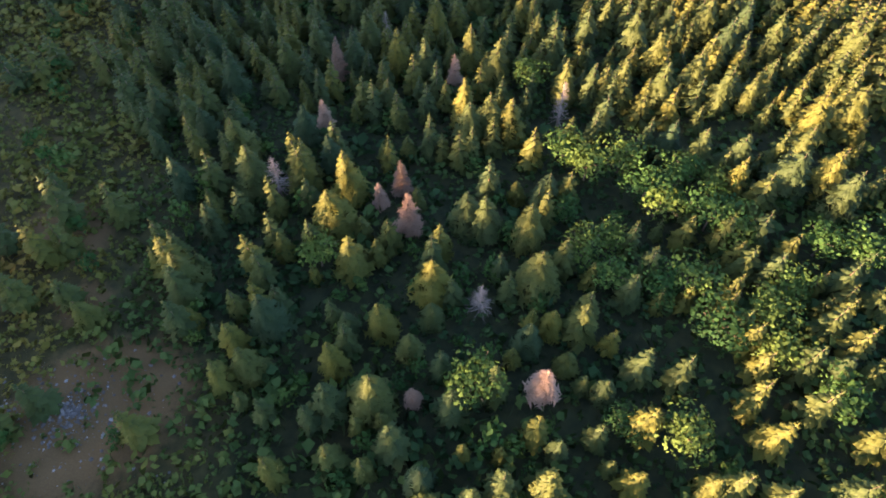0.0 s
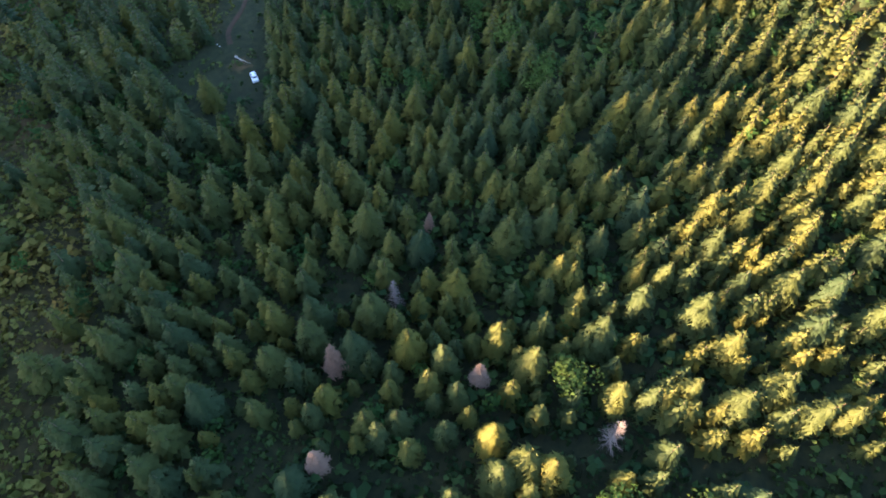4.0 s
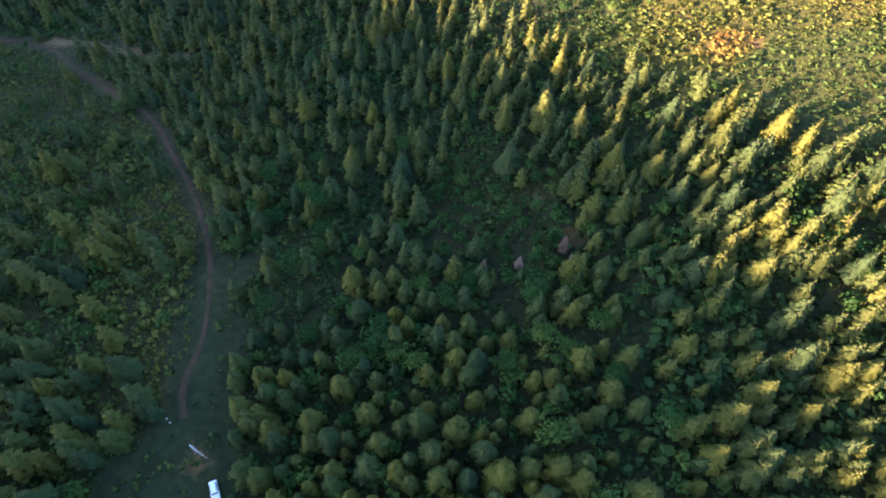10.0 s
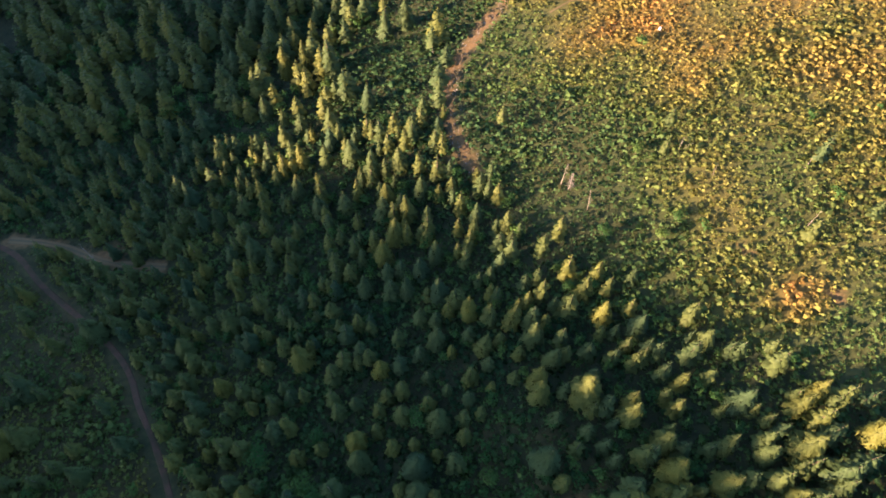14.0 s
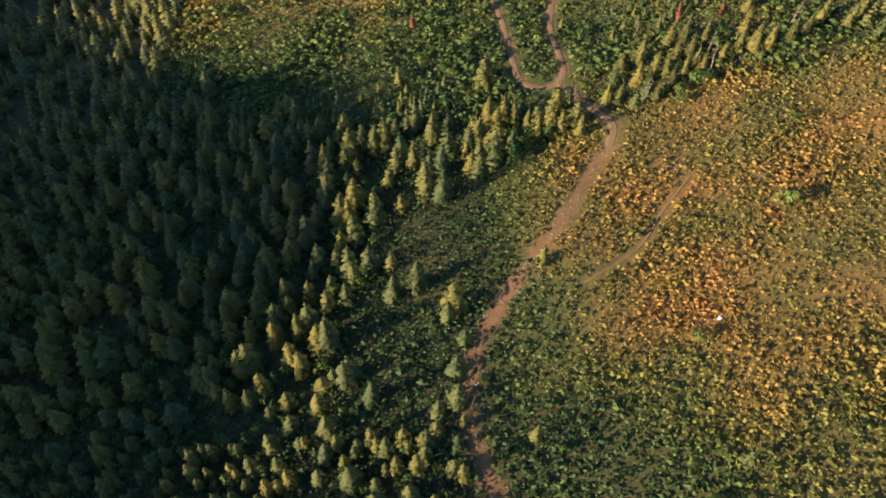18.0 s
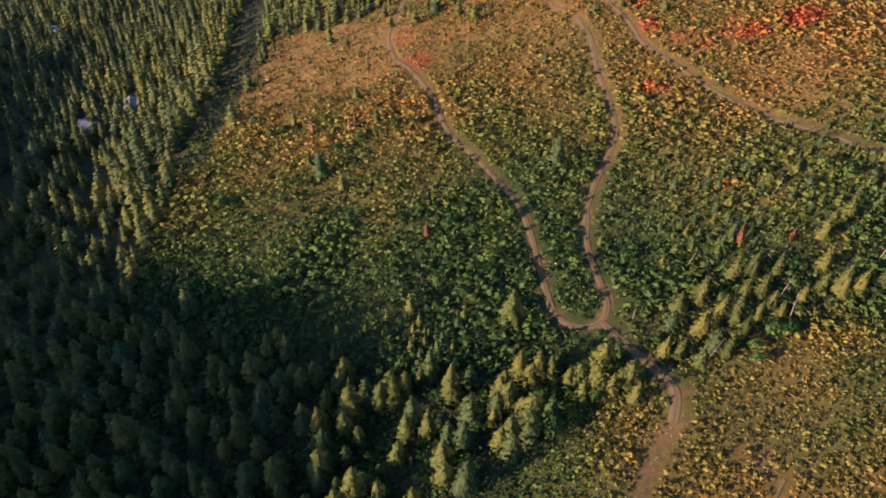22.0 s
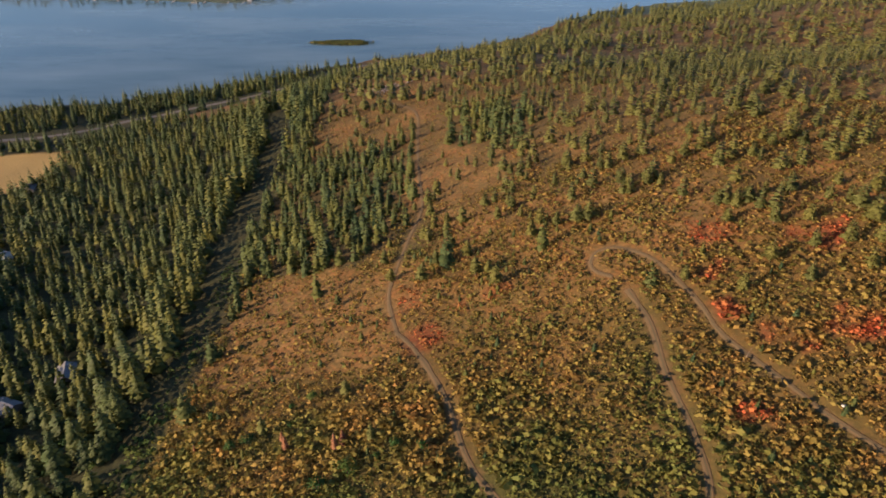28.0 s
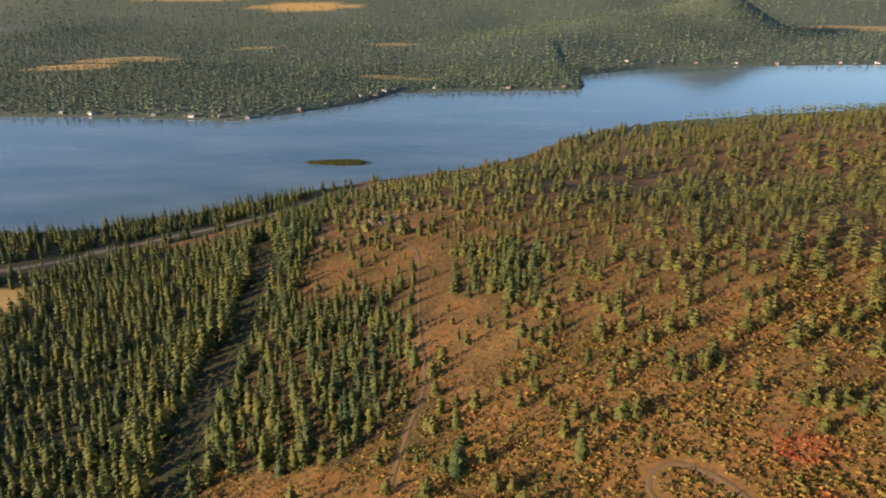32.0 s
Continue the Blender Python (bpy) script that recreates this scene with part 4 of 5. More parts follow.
def grow(name, shapes, key, material, area, gap, seed, low, high, label, category, trunks="", under=None, broad=1.0):
    """Woods of one kind as one object, and their trunks as another; inside the box `under` only low growth."""
    px, py, r = spots(*area, gap, seed)
    land = cover(px, py)
    keep = r.rand(len(px)) < land[key]
    px, py, z = px[keep], py[keep], land["z"][keep]
    keep = clear_of_marked(px, py) & ~((py < 110) & (px > -45) & (r.rand(len(px)) < 0.5))
    px, py, z = px[keep], py[keep], z[keep]
    k = len(px)
    size = low + (high - low) * (0.35 * vnoise(px, py, 30, 3) + 0.65 * r.rand(k) ** 1.3)
    size = size * (1 - 0.28 * smooth(285, 310, py) * smooth(440, 420, py))
    size = size * (1 + 0.4 * (near_line(CUT, px, py) < 34) * (px < -152))
    wide, turn = broad * (0.85 + 0.35 * r.rand(k)), r.rand(k) * 6.283
    tone = r.rand(k) * 0.7 + 0.3 * vnoise(px, py, 35, 4)
    if under:
        m = (px > under[0]) & (px < under[1]) & (py > under[2]) & (py < under[3])
        size, wide = np.where(m, 6.5 + 8.5 * r.rand(k) ** 0.8, size), np.where(m, wide * 0.95, wide)
        m_out = ~m
        scattered("young_firs", FIRS_MID, px[m], py[m], z[m] - 0.15, size[m], wide[m], turn[m], tone[m], material, "young firs growing between the tall ones", "trees")
    m = m_out if under else size > 0
    scattered(name, shapes, px[m], py[m], z[m] - 0.15, size[m], wide[m], turn[m], tone[m], material, label, category)
    if trunks:
        scattered(trunks, POLES, px, py, z - 0.15, size, np.full(k, 1.0), turn, tone, m_bark, "brown trunks of the " + name.replace("_", " "), "trunks")


grow("fir_forest", FIRS_LOW, "fir", m_fir_s, (-220, 140, -20, 420), 5.3, 1, 9, 19, "dense dark green fir forest on the valley side", "forest", "fir_trunks", (-70, 100, 15, 300), broad=1.25)
grow("valley_forest", FIRS_LOW, "fir", m_fir_s, (-300, 60, 420, 760), 8.4, 2, 9, 19, "dense dark green fir forest below the hill", "forest", broad=1.55)
grow("valley_forest_north", FIRS_FAR, "fir", m_fir_s, (-560, 120, 760, 1560), 8.3, 12, 10, 22, "dense dark green fir forest in the valley", "forest", broad=1.2)
grow("pine_woods", PINES_MID, "pine", m_pine_s, (-160, 280, 560, 1090), 8.6, 3, 6, 16, "open olive green pine woods on dry slopes", "forest", "pine_trunks", broad=1.2)
grow("pine_woods_north", PINES_FAR, "pine", m_pine_s, (-160, 900, 1090, 1800), 11.0, 13, 8, 18, "open olive green pine woods above the lake", "forest", broad=1.5)
grow("pine_woods_east", PINES_FAR, "pine", m_pine_s, (280, 600, 600, 1090), 9.4, 14, 8, 17, "open olive green pine woods on the ridge", "forest", broad=1.3)
grow("forest_east", FIRS_FAR, "fir", m_fir_s, (140, 260, -90, 600), 9.0, 15, 10, 20, "dense dark green fir forest beside the open slope", "forest")
grow("forest_west", FIRS_FAR, "fir", m_fir_s, (-290, -220, -90, 420), 9.0, 16, 10, 19, "dark green fir forest above the clearing", "forest")
# firs out of view, added to roughen the edge of the ridge's shadow
grow("ridge_forest", FIRS_FAR, "fir", m_fir_s, (-490, -380, -260, 900), 10.0, 17, 7, 17, "unseen dark green firs added along the western ridge to break its shadow", "forest", broad=1.2)
grow("broadleaf_thicket", LEAFY_MID, "leaf", m_leaf_s, (-210, 150, -20, 620), 4.4, 4, 3.5, 8, "bright green broad-leaved thicket among firs", "trees")


def saplings():
    """Small firs here and there on the open hillside, thicker in a belt at its foot."""
    px, py, r = spots(-150, 260, 545, 860, 4.6, 31)
    land = cover(px, py)
    belt = smooth(48, 62, px) * smooth(560, 572, py) * smooth(650, 620, py) + smooth(590, 560, py) * smooth(20, -20, px)
    keep = (r.rand(len(px)) < 0.05 + 0.22 * smooth(0.5, 0.75, vnoise(px, py, 28, 18)) + 0.65 * np.clip(belt, 0, 1)) & inside(HILL_OPEN, px, py) & (land["soil"] < 0.3)
    px, py, z = px[keep], py[keep], land["z"][keep]
    k = len(px)
    size = 1.8 + 4.2 * r.rand(k) ** 1.6 + 3.5 * np.clip(belt[keep], 0, 1) * r.rand(k)
    scattered("saplings", FIRS_FAR, px, py, z - 0.1, size, 1.2 + 0.4 * r.rand(k), r.rand(k) * 6.283, r.rand(k), m_fir_s, "small young firs dotted over the hillside", "trees")


saplings()


def shrubs(name, area, gap, seed, leaves, label, low=0.9, high=2.4):
    shapes = [tuft(60 + k, leaves, 4, 0.24, wide=0.60, low=0.0) for k in range(6)]
    px, py, r = spots(*area, gap, seed)
    land = cover(px, py)
    keep = r.rand(len(px)) < land["shrub"] * (0.75 + 0.5 * vnoise(px, py, 9, 12)) * (1 - 0.1 * smooth(690, 770, py))
    px, py, z, dry = px[keep], py[keep], land["z"][keep], land["dry"][keep]
    k = len(px)
    size = (low + (high - low) * r.rand(k) ** 2) * (0.75 + 0.6 * vnoise(px, py, 25, 14)) * (1 - 0.3 * smooth(690, 770, py))
    tone = np.clip(shrub_tone(px, py, dry) * (1 - 0.25 * smooth(680, 740, py) * r.rand(k)) + 0.09 * (r.rand(k) - 0.5) + 0.12 * (vnoise(px, py, 5, 19) - 0.5), 0.02, 1)
    return scattered(name, shapes, px, py, z - 0.08, size, 1.35 + 0.55 * r.rand(k), r.rand(k) * 6.283, tone, m_shrub, label, "shrubs")


shrubs("start_shrubs", (-190, -30, -10, 300), 1.9, 21, 8, "low olive green shrubs on the clearing")
shrubs("undergrowth", (-30, 110, -10, 300), 2.6, 25, 8, "dark green undergrowth between the firs", 1.0, 3.4)
shrubs("slope_shrubs", (-190, 150, 300, 545), 1.62, 22, 9, "yellow and orange autumn shrubs on the sunlit slope", 0.75, 1.9)
shrubs("hill_shrubs", (-155, 190, 545, 860), 1.85, 23, 9, "olive and red autumn shrubs on the hillside", 0.9, 2.8)
shrubs("summit_shrubs", (-150, 300, 860, 1130), 3.2, 24, 7, "sparse orange shrubs between the pines")


def far_trees():
    shapes = [conifer(80 + k, 3, 5, 0, radius=0.25, low=0.02, droop=0.6, narrow=0.6) for k in range(4)]
    X, Y, Z, S = [], [], [], []
    for (x0, x1, y0, y1, gap, lo, hi) in ((-1300, 1700, 1840, 2500, 13.5, 15, 29), (-1700, 2500, 2500, 3700, 24.0, 20, 35), (-2300, 3000, 3700, 4900, 44.0, 26, 44)):
        px, py, r = spots(x0, x1, y0, y1, gap, int(y0) + 900)
        z = height(px, py)
        keep = (z > 1.8) & (r.rand(len(px)) < 0.75 + 0.6 * vnoise(px, py, 160, 41)) & (np.abs(px + 0.06 * py) < 0.70 * np.maximum(py - 560, 900) + 90)
        for fx, fy, rx, ry in ((-1000, 2420, 130, 60), (-900, 2560, 150, 70), (-620, 2900, 70, 40), (-160, 2330, 60, 22), (-60, 2320, 45, 18), (-1300, 4550, 420, 120), (-160, 3000, 90, 60), (1900, 3700, 260, 130), (300, 4700, 500, 60), (-700, 4300, 300, 60)):
            keep &= ((px - fx) / rx) ** 2 + ((py - fy) / ry) ** 2 > 1
        X.append(px[keep]), Y.append(py[keep]), Z.append(z[keep]), S.append((lo + (hi - lo) * r.rand(len(px)))[keep])
    X, Y, Z, S = map(np.concatenate, (X, Y, Z, S))
    r = np.random.RandomState(5)
    k = len(X)
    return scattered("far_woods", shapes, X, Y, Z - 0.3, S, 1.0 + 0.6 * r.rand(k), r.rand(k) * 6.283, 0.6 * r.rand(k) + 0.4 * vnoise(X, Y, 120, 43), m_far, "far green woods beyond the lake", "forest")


far_trees()


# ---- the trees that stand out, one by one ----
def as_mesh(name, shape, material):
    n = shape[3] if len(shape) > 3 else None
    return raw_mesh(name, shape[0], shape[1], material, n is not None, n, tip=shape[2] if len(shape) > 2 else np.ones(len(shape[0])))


def limbs(seed, count, low, high, reach):
    """Rising limbs of a broad-leaved tree."""
    r = np.random.RandomState(seed)
    out = []
    for k in range(count):
        v, t = stem(seed + k, reach * (0.7 + 0.5 * r.rand()), 0.010, 5, 3, 0.03)
        a, lean = 6.283 * (k + r.rand() * 0.5) / count, 0.55 + 0.3 * r.rand()
        c, s = math.cos(lean), math.sin(lean)
        x, z = v[:, 0] * c + v[:, 2] * s, -v[:, 0] * s + v[:, 2] * c
        out.append((np.stack((x * math.cos(a) - v[:, 1] * math.sin(a), x * math.sin(a) + v[:, 1] * math.cos(a), z + low + (high - low) * r.rand()), -1), t))
    return out


def tree_kind(name, crown, trunk, crown_name, label, category, group):
    """A tree one metre high: an empty at its foot with a trunk and a crown."""
    base = new(name)
    base.empty_display_size = 0.2
    part("trunk", trunk, base)
    part(crown_name, crown, base)
    return tagged(base, label, category, group)


def plant(kinds, rows, seed, sink=0.15):
    r = np.random.RandomState(seed)
    for k, (x, y, h) in enumerate(rows):
        ob = kinds[k % len(kinds)]
        wide = h * (1.02 + 0.3 * r.rand()) * (1.22 if y < 110 else 1.0)
        m = Matrix.LocRotScale((x, y, float(height(x, y)) - sink), Euler((0.03 * r.randn(), 0.03 * r.randn(), 6.283 * r.rand())), None)
        if k < len(kinds):
            ob.matrix_basis = m @ Matrix.Diagonal((wide, wide, h, 1))
        else:
            c = copy_thing(ob, m)
            c.scale = (wide, wide, h)


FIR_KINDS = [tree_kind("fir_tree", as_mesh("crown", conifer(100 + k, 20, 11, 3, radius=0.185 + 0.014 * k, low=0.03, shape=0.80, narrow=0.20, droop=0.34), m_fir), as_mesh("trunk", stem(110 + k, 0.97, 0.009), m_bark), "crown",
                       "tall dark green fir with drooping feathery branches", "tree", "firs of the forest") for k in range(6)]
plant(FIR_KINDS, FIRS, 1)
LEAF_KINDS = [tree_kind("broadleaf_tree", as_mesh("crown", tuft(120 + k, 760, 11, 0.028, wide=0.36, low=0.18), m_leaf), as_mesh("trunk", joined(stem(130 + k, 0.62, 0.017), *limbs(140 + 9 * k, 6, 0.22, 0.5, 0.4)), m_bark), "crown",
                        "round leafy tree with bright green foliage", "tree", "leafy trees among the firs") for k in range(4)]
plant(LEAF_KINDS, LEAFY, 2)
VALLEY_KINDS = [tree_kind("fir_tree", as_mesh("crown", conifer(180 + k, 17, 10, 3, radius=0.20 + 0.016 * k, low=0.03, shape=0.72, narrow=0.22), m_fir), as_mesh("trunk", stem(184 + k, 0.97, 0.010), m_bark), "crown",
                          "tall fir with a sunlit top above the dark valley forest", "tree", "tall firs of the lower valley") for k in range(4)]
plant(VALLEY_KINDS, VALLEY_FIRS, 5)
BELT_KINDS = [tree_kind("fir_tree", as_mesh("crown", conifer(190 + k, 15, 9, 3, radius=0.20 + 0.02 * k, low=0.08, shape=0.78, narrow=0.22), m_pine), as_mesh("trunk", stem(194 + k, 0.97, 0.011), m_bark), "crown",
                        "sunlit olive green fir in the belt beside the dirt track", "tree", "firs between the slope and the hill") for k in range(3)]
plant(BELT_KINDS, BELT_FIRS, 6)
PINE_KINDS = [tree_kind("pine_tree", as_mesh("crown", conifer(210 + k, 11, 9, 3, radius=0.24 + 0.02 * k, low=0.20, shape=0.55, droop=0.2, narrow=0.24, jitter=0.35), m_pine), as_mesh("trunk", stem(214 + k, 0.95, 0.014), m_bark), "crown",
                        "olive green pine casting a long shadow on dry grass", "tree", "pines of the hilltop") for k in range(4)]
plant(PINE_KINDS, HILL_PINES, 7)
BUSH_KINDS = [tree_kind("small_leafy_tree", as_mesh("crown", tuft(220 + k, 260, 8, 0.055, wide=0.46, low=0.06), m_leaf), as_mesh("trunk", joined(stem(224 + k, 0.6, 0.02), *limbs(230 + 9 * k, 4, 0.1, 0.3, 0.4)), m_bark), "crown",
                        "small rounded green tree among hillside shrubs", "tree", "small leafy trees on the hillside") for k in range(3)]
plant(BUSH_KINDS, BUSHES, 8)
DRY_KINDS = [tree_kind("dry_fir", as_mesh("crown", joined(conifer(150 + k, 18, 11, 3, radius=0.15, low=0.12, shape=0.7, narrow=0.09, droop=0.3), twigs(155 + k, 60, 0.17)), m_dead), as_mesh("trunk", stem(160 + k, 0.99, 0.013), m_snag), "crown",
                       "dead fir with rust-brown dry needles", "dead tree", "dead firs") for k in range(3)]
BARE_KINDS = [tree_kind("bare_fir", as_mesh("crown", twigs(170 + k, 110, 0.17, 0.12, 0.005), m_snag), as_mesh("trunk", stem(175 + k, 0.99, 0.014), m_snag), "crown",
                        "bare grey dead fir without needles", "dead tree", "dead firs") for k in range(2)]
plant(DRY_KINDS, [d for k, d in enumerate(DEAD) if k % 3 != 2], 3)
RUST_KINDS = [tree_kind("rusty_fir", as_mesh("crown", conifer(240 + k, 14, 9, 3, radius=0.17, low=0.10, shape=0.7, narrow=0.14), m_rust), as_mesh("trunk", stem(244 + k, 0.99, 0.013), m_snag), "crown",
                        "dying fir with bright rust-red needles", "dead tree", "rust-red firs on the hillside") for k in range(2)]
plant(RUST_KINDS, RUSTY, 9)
plant(BARE_KINDS, [d for k, d in enumerate(DEAD) if k % 3 == 2], 4)


# ---- stones ----
def stone_shape(seed):
    r = np.random.RandomState(seed)
    v = np.array([(1, 0, 0), (0.3, 0.95, 0), (-0.8, 0.6, 0), (-0.8, -0.6, 0), (0.3, -0.95, 0), (0, 0, 0.8), (0.4, 0.3, 0.6), (0, 0, -0.5)], float) * (0.7 + 0.6 * r.rand(8, 3))
    t = [(0, 1, 6), (1, 2, 6), (2, 5, 6), (2, 3, 5), (3, 4, 5), (4, 0, 5), (0, 6, 5), (1, 0, 7), (2, 1, 7), (3, 2, 7), (4, 3, 7), (0, 4, 7)]
    return v, np.array(t)


n = Nodes("stone")
tone, f = n.attr("tone"), n.noise(3.0, 5)
m_stone = n.done(n.ramp(n.math("ADD", n.math("MULTIPLY", tone, 0.7), n.math("MULTIPLY", f, 0.3)), (0.1, (0.07, 0.058, 0.050)), (0.55, (0.17, 0.15, 0.135)), (0.95, (0.45, 0.42, 0.39))), 0.9, f, 0.4, 0.1)
STONES = [stone_shape(200 + k) for k in range(5)]


def scree(name, x, y, low, high, seed, label):
    r = np.random.RandomState(seed)
    k = len(x)
    scattered(name, STONES, x, y, height(x, y) + 0.02, low + (high - low) * r.rand(k) ** 3, np.full(k, 1.0), r.rand(k) * 6.283, 0.75 * r.rand(k) ** 2, m_stone, label, "stones")


r = np.random.RandomState(9)
a, d = r.rand(900) * 6.283, np.abs(r.randn(900))
scree("scree_heap", -61 + 9 * d * np.cos(a), 34 + 7 * d * np.sin(a), 0.06, 0.42, 10, "loose grey stones on bare brown soil")
at = SLIDE[r.randint(0, len(SLIDE), 1300)]
scree("scree_wash", at[:, 0] + 2.8 * r.randn(1300), at[:, 1] + 2.8 * r.randn(1300), 0.06, 0.30, 11, "loose brown stones in a dry wash")
a, d = r.rand(500) * 6.283, np.abs(r.randn(500))
scree("scree_hilltop", -78 + 10 * d * np.cos(a), 1135 + 8 * d * np.sin(a), 0.3, 1.8, 12, "pale rocks on the bare hilltop")


def lift_mesh(name, bm, material):
    me = bpy.data.meshes.new(name)
    bm.to_mesh(me)
    bm.free()
    me.materials.append(material)
    return me


def boulder(x, y, size, seed):
    bm = bmesh.new()
    bmesh.ops.create_icosphere(bm, subdivisions=3, radius=size)
    for v in bm.verts:
        v.co *= 0.75 + 0.5 * noise.noise(v.co * (1.3 / size) + Vector((seed, 0, 0)))
        v.co.z *= 0.7
    ob = new("boulder", lift_mesh("boulder", bm, m_pale))
    ob.location = (x, y, float(height(x, y)) + size * 0.25)
    return tagged(ob, "pale grey boulder lying among autumn shrubs", "boulder", "pale boulders")


m_pale = plain("pale_rock", (0.50, 0.47, 0.44), 0.9, var=0.3)
for k, (x, y, s) in enumerate(((19, 591, 0.8), (97, 677, 1.0), (60, 445, 0.9), (-77, 237, 0.35), (-75, 236, 0.25), (-74, 235, 0.25))):
    boulder(x, y, s, k)


# ---- snags and fallen wood ----
def snag(x, y, h, lean, turn, seed, bare=True):
    base = new("snag")
    base.matrix_world = Matrix.LocRotScale((x, y, float(height(x, y)) - 0.2), Euler((lean, 0, turn)), (h, h, h))
    part("trunk", as_mesh("trunk", stem(seed, 1.0, 0.013, 7, 6, 0.02), m_snag), base)
    part("crown", as_mesh("crown", twigs(seed + 1, 14 if bare else 40, 0.12, 0.35, 0.004, 0.2), m_snag), base)
    return tagged(base, "leaning bare grey trunk of a dead tree" if lean > 0.12 else "standing bare grey trunk of a dead tree", "dead tree", "snags on the slope")


for k, (x, y, h, lean) in enumerate(((82, 363, 9, 0.05), (56, 394, 6, 0.05), (63, 383, 6, 0.1), (22, 388, 11, 0.04), (28, 377, 9, 0.1), (87, 382, 6, 0.04), (58, 542, 12, 0.15), (85, 553, 13, 0.1),
                                       (119, 572, 12, 0.05), (34, 549, 10, 0.04), (122, 542, 9, 0.3), (98, 608, 10, 0.12), (40, 562, 8, 0.05), (86, 563, 13, 0.18), (62, 581, 9, 0.2),
                                       (-31, 591, 7, 0.05), (57, 394, 5, 0.4), (112, 640, 8, 0.1), (-16, 453, 5, 0.1), (75, 700, 7, 0.3), (-120, 372, 12, 0.5), (105, 690, 6, 0.25))):
    snag(x, y, h, lean, 2.4 * k, 300 + 3 * k)


def fallen(x, y, length, turn, seed):
    base = new("fallen_branch")
    base.matrix_world = Matrix.LocRotScale((x, y, float(height(x, y)) + 0.25), Euler((0, radians(90), turn)), (length, length, length))
    part("trunk", as_mesh("trunk", stem(seed, 1.0, 0.026, 6, 6, 0.04), m_pale_wood), base)
    part("crown", as_mesh("crown", twigs(seed + 1, 26, 0.16, 0.1, 0.012, 0.8), m_pale_wood), base)
    return tagged(base, "pale fallen branch lying in the grass", "fallen branch")


m_pale_wood = bark("pale_wood", (0.40, 0.36, 0.30), (0.66, 0.60, 0.52))
fallen(-68, 229.5, 6.0, radians(-38), 400)


# ---- the white car in the glade ----
def rounded_box(size, bevel, taper=1.0, shift=0.0):
    bm = bmesh.new()
    bmesh.ops.create_cube(bm, size=1.0)
    for v in bm.verts:
        k = taper if v.co.z > 0 else 1.0
        v.co = Vector((v.co.x * size[0] * k, v.co.y * size[1] * (k if k == 1 else 0.86) + (shift if v.co.z > 0 else 0), v.co.z * size[2]))
    bmesh.ops.bevel(bm, geom=bm.edges[:], offset=bevel, segments=3, profile=0.6, affect="EDGES")
    for f in bm.faces:
        f.smooth = True
    return bm


def disc(radius, width, bevel):
    bm = bmesh.new()
    bmesh.ops.create_cone(bm, cap_ends=True, segments=24, radius1=radius, radius2=radius, depth=width)
    bmesh.ops.rotate(bm, verts=bm.verts, cent=(0, 0, 0), matrix=Matrix.Rotation(radians(90), 3, "Y"))
    bmesh.ops.bevel(bm, geom=[e for e in bm.edges if len(e.link_faces) == 2 and max(len(f.verts) for f in e.link_faces) > 4], offset=bevel, segments=2, affect="EDGES")
    return bm


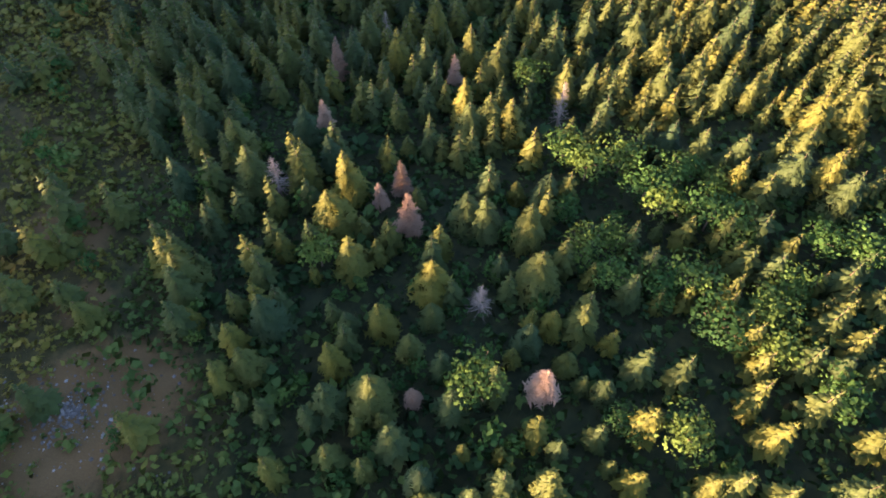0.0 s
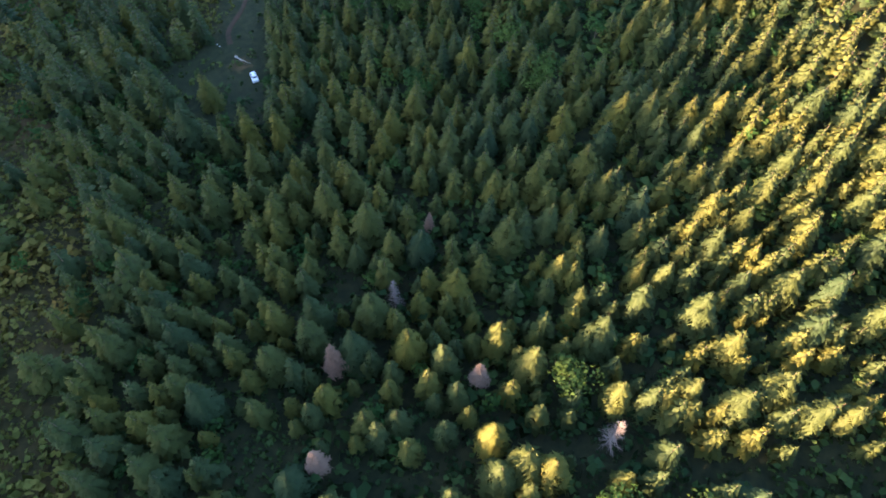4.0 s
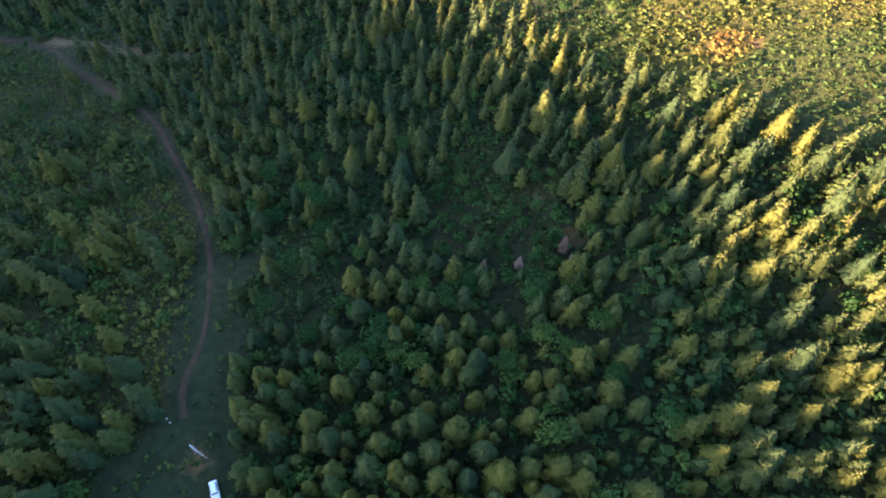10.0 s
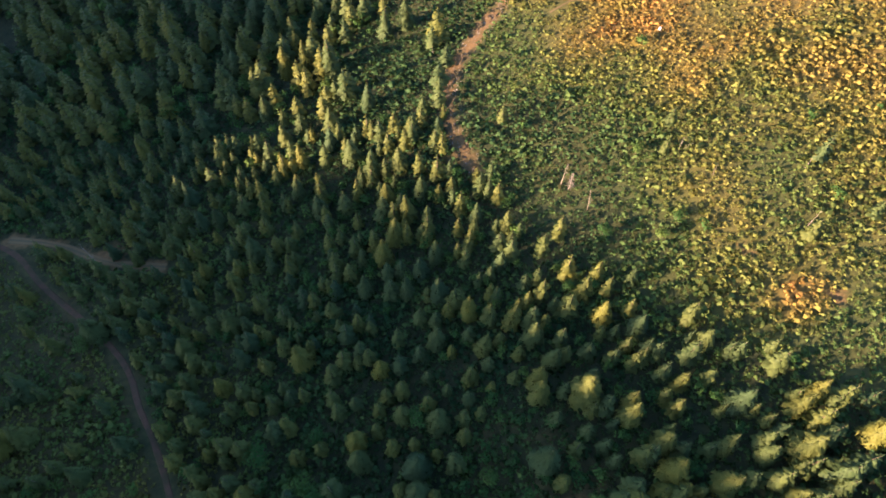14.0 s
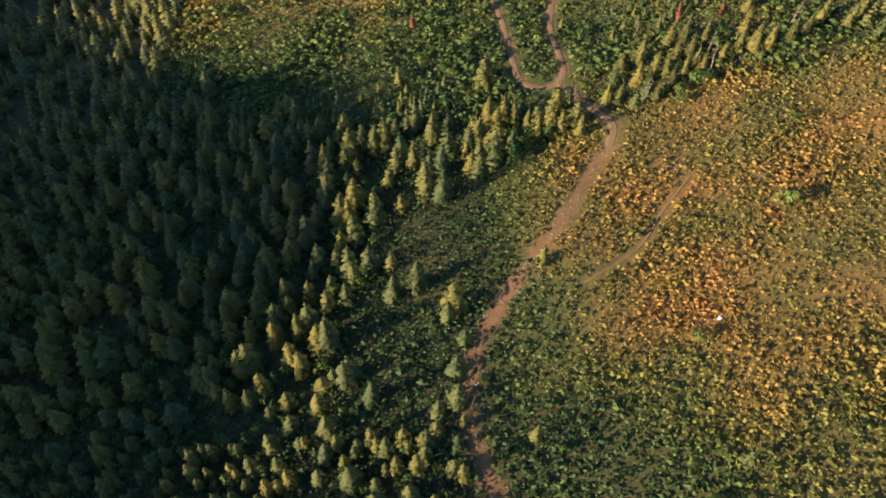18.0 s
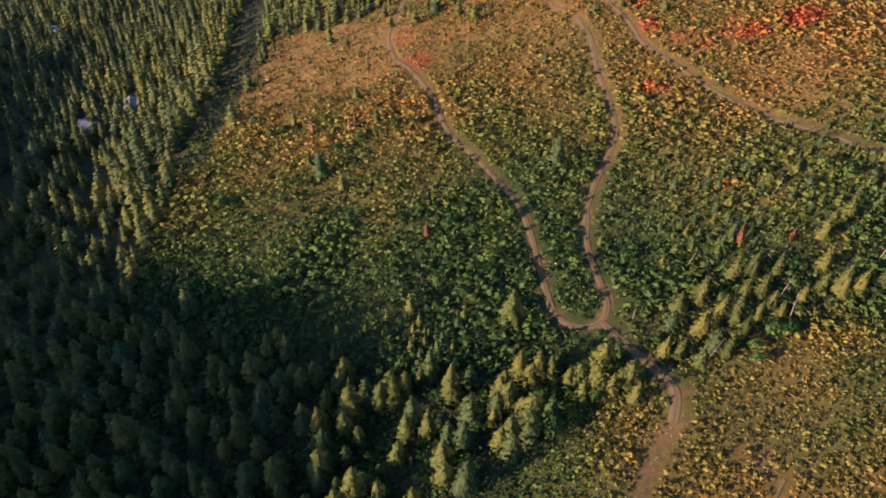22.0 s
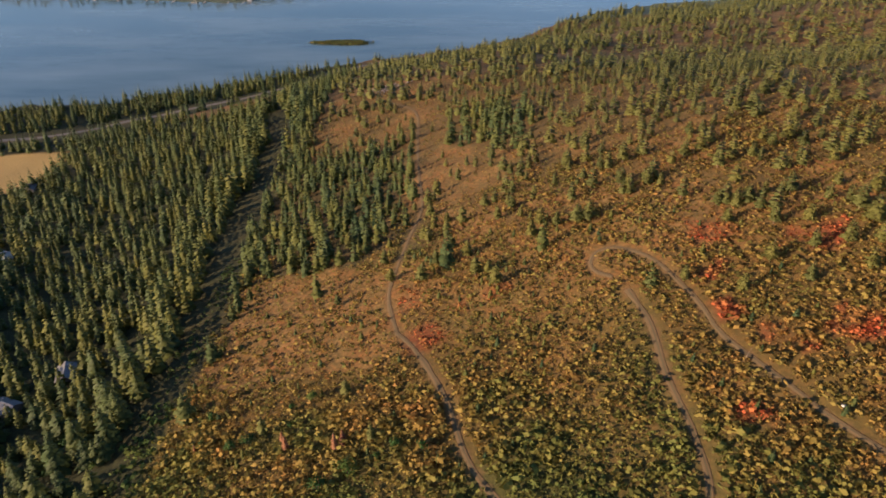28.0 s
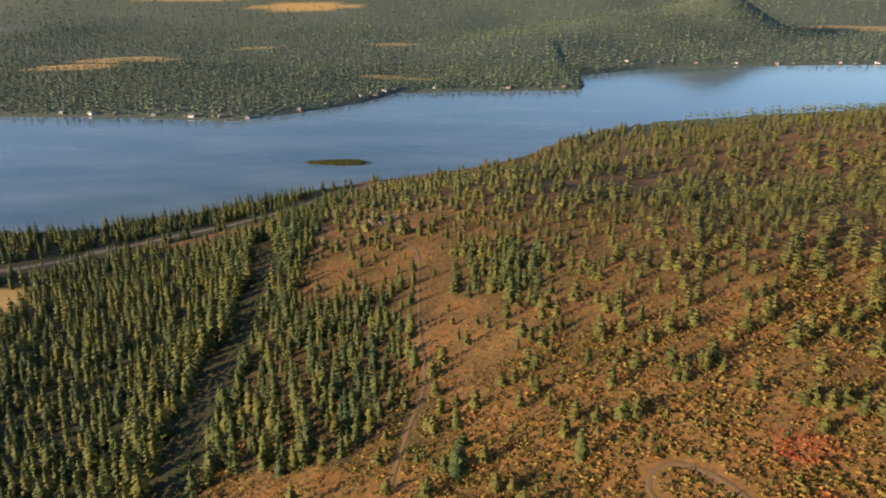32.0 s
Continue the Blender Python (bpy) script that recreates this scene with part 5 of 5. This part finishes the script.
def white_car(x, y, turn):
    paint, glass = plain("white_paint", (0.80, 0.80, 0.79), 0.3, var=0.03), plain("dark_glass", (0.02, 0.025, 0.03), 0.08)
    rubber, chrome, lamp_glass = plain("tyre_rubber", (0.025, 0.025, 0.025), 0.85), plain("wheel_metal", (0.45, 0.45, 0.46), 0.35, 0.9), plain("red_lamp", (0.35, 0.02, 0.02), 0.3)
    clear = plain("headlamp_glass", (0.7, 0.72, 0.75), 0.15)
    car = new("car")
    z = float(height(x, y))
    body = part("body", lift_mesh("body", rounded_box((1.82, 4.40, 0.72), 0.16), paint), car, "white painted body", pose(0, 0, 0.66))
    part("cabin", lift_mesh("cabin", rounded_box((1.66, 2.60, 0.66), 0.14, 0.80, -0.05), paint), car, "white cabin and roof", pose(0, -0.35, 1.30))
    part("windscreen", lift_mesh("windscreen", rounded_box((1.36, 0.06, 0.62), 0.02), glass), car, "dark glass", pose(0, 0.80, 1.32, 33))
    part("rear_window", lift_mesh("rear_window", rounded_box((1.30, 0.06, 0.50), 0.02), glass), car, "dark glass", pose(0, -1.56, 1.34, -26))
    for s in (-1, 1):
        for yy, ln in ((0.30, 0.95), (-0.80, 1.0)):
            part("side_window", lift_mesh("side_window", rounded_box((0.05, ln, 0.36), 0.02), glass), car, "dark glass", pose(s * 0.765, yy - 0.2, 1.36, 0, -s * 14))
        part("mirror", lift_mesh("mirror", rounded_box((0.22, 0.12, 0.15), 0.04), paint), car, "", pose(s * 0.98, 0.75, 1.10))
        part("headlight", lift_mesh("headlight", rounded_box((0.36, 0.10, 0.16), 0.04), clear), car, "clear glass headlight", pose(s * 0.66, 2.17, 0.74))
        part("tail_light", lift_mesh("tail_light", rounded_box((0.18, 0.08, 0.32), 0.03), lamp_glass), car, "red tail light", pose(s * 0.78, -2.18, 0.82))
        part("roof_rail", lift_mesh("roof_rail", rounded_box((0.05, 1.9, 0.06), 0.015), glass), car, "dark roof rail", pose(s * 0.55, -0.4, 1.66))
        for yy in (1.38, -1.36):
            wheel = part("wheel", lift_mesh("wheel", disc(0.34, 0.22, 0.04), rubber), car, "black tyre on a metal rim", pose(s * 0.80, yy, 0.32))
            part("rim", lift_mesh("rim", disc(0.21, 0.25, 0.02), chrome), wheel, "grey metal rim")
    part("bonnet", lift_mesh("bonnet", rounded_box((1.55, 1.15, 0.06), 0.02), paint), body, "", pose(0, 1.52, 0.36))
    part("number_plate", lift_mesh("number_plate", rounded_box((0.5, 0.03, 0.12), 0.01), clear), body, "", pose(0, -2.21, -0.05))
    e = 1.5
    slope = Vector((-(float(height(x + e, y)) - float(height(x - e, y))) / (2 * e), -(float(height(x, y + e)) - float(height(x, y - e))) / (2 * e), 1)).normalized()
    car.matrix_world = Matrix.Translation((x, y, z - 0.02)) @ Vector((0, 0, 1)).rotation_difference(slope).to_matrix().to_4x4() @ pose(0, 0, 0, 0, 0, turn)
    return tagged(car, "white car parked in a grassy glade", "car")


white_car(-60.3, 219.2, 203)

# ---- houses, docks and reeds round the lake ----
m_wall = plain("weathered_boards", (0.20, 0.165, 0.13), 0.85, var=0.25)
m_white_wall = plain("white_boards", (0.50, 0.48, 0.45), 0.7, var=0.1)
m_roof_grey = plain("grey_roofing", (0.13, 0.13, 0.135), 0.5, var=0.2)
m_roof_pale = plain("pale_metal_roofing", (0.24, 0.24, 0.24), 0.45, 0.2)
m_window = plain("window_glass", (0.03, 0.04, 0.05), 0.1)
m_door = plain("door_paint", (0.16, 0.10, 0.07), 0.6)
m_plank = bark("dock_planks", (0.26, 0.23, 0.20), (0.44, 0.40, 0.35))


def box_mesh(name, sx, sy, sz, material):
    bm = bmesh.new()
    bmesh.ops.create_cube(bm, size=1.0)
    bmesh.ops.scale(bm, verts=bm.verts, vec=(sx, sy, sz))
    bmesh.ops.bevel(bm, geom=bm.edges[:], offset=min(sx, sy, sz) * 0.06, segments=1, affect="EDGES")
    return lift_mesh(name, bm, material)


def gable_mesh(name, w, d, rise, over, material):
    """A pitched roof with thickness and eaves."""
    bm = bmesh.new()
    x, y, t = w / 2 + over, d / 2 + over, 0.18
    prof = [(-x, -over * rise / (w / 2)), (0, rise), (x, -over * rise / (w / 2)), (x, -over * rise / (w / 2) + t), (0, rise + t), (-x, -over * rise / (w / 2) + t)]
    rows = [[bm.verts.new((px, yy, pz)) for px, pz in prof] for yy in (-y, y)]
    for i in range(6):
        bm.faces.new((rows[0][i], rows[0][(i + 1) % 6], rows[1][(i + 1) % 6], rows[1][i]))
    bm.faces.new((rows[0][0], rows[0][1], rows[0][4], rows[0][5])), bm.faces.new((rows[0][1], rows[0][2], rows[0][3], rows[0][4]))
    bm.faces.new((rows[1][0], rows[1][1], rows[1][4], rows[1][5])), bm.faces.new((rows[1][1], rows[1][2], rows[1][3], rows[1][4]))
    bmesh.ops.recalc_face_normals(bm, faces=bm.faces)
    return lift_mesh(name, bm, material)


def gabled_walls(name, w, d, h, rise, material):
    bm = bmesh.new()
    prof = [(-w / 2, -1.5), (w / 2, -1.5), (w / 2, h), (0, h + rise), (-w / 2, h)]
    rows = [[bm.verts.new((px, yy, pz)) for px, pz in prof] for yy in (-d / 2, d / 2)]
    for i in range(5):
        bm.faces.new((rows[0][i], rows[0][(i + 1) % 5], rows[1][(i + 1) % 5], rows[1][i]))
    bm.faces.new(rows[0]), bm.faces.new(rows[1])
    bmesh.ops.recalc_face_normals(bm, faces=bm.faces)
    return lift_mesh(name, bm, material)


def house_kind(w, d, h, rise, wall, roof, label):
    base = new("house")
    part("wall", gabled_walls("wall", w, d, h, rise, wall), base)
    part("roof", gable_mesh("roof", w, d, rise, 0.6, roof), base, "", pose(0, 0, h))
    part("chimney", box_mesh("chimney", 0.7, 0.7, 1.8, m_stone_grey), base, "grey stone chimney", pose(w * 0.18, d * 0.2, h + rise * 0.8 + 0.4))
    part("door", box_mesh("door", 1.0, 0.12, 2.05, m_door), base, "brown wooden door", pose(w * 0.2, -d / 2 - 0.02, 1.0))
    for s in (-1, 1):
        part("window", box_mesh("window", 0.12, 1.5, 1.1, m_window), base, "dark window pane", pose(s * (w / 2 + 0.02), d * 0.2, 1.5))
        part("window", box_mesh("window", 0.12, 1.5, 1.1, m_window), base, "dark window pane", pose(s * (w / 2 + 0.02), -d * 0.2, 1.5))
    part("window", box_mesh("window", 1.6, 0.12, 1.1, m_window), base, "dark window pane", pose(-w * 0.2, -d / 2 - 0.02, 1.5))
    return tagged(base, label, "house", "houses round the lake")


m_stone_grey = plain("chimney_stone", (0.3, 0.28, 0.26), 0.9, var=0.25)
KINDS = [house_kind(8, 11, 3.0, 2.2, m_wall, m_roof_grey, "brown boarded house with a grey pitched roof"),
         house_kind(7, 9, 2.8, 2.0, m_wall, m_roof_pale, "brown boarded cabin with a pale metal roof"),
         house_kind(8, 12, 3.2, 2.2, m_white_wall, m_roof_grey, "white boarded house with a grey pitched roof")]
HOMES = ((-211, 771, 20), (-318, 903, 40), (-389, 1872, 10), (-229, 750, 70), (-369, 1027, 10), (-188, 2075, 30), (-160, 2100, 80), (-210, 2060, 15), (-143, 2150, 60), (-120, 2170, 20), (-172, 2120, 45),
         (-497, 1878, 80), (-650, 1898, 30), (-758, 1905, 75), (-575, 1893, 10), (-300, 1945, 50), (-255, 1990, 30), (-26, 2195, 20), (150, 2200, 60), (287, 2215, 10), (548, 2620, 40), (650, 2630, 20),
         (760, 2632, 75), (887, 2640, 15), (1010, 2640, 60), (1214, 2655, 35), (1330, 2660, 80), (660, 3360, 20), (-1100, 2440, 30), (-700, 1903, 55), (-440, 1872, 25), (230, 2340, 30))
for k, (x, y, turn) in enumerate(HOMES):
    ob = KINDS[k % 3 if k < 3 or k > 4 else 0]
    m = pose(x, y, float(height(x, y)) + 0.3, 0, 0, turn)
    if k < 3:
        ob.matrix_world = m
    else:
        copy_thing(ob, m)


def dock_kind():
    base = new("dock")
    part("deck", box_mesh("deck", 2.4, 14, 0.25, m_plank), base, "grey wooden deck", pose(0, -7, 0.7))
    for s in (-1, 1):
        for yy in (-2, -7, -13):
            part("post", box_mesh("post", 0.28, 0.28, 3.6, m_plank), base, "", pose(s * 1.25, yy, -0.6))
    return tagged(base, "narrow wooden dock on posts in the lake", "dock", "docks on the far shore")


dock = dock_kind()
shore_x, shore_y = [p[0] for p in FAR_SHORE], [p[1] for p in FAR_SHORE]
for k, x in enumerate((-800, -745, -700, -640, -585, -530, -470, -425, -395, -100, 40, 110, 190, 260, 300, 620, 760, 880, 1000, 1150, 1300)):
    m = pose(x, float(np.interp(x, shore_x, shore_y)) + 4, 0, 0, 0, 8 * math.sin(k * 2.1))
    if k == 0:
        dock.matrix_world = m
    else:
        copy_thing(dock, m)

r = np.random.RandomState(77)
a, d = r.rand(2600) * 6.283, np.sqrt(r.rand(2600))
rx, ry = -176 + 36 * d * np.cos(a) + 6 * r.randn(2600), 1560 + 11 * d * np.sin(a) * (1 + 0.5 * np.cos(a))
REED = [tuft(90 + k, 7, 3, 0.35, wide=0.6, low=0.0) for k in range(3)]
scattered("reed_bed", REED, rx, ry, np.full(2600, -0.3), 1.5 + 1.2 * r.rand(2600), np.full(2600, 1.4), r.rand(2600) * 6.28, 0.3 + 0.25 * r.rand(2600), m_shrub, "green and yellow reed bed in the shallow lake", "reeds")
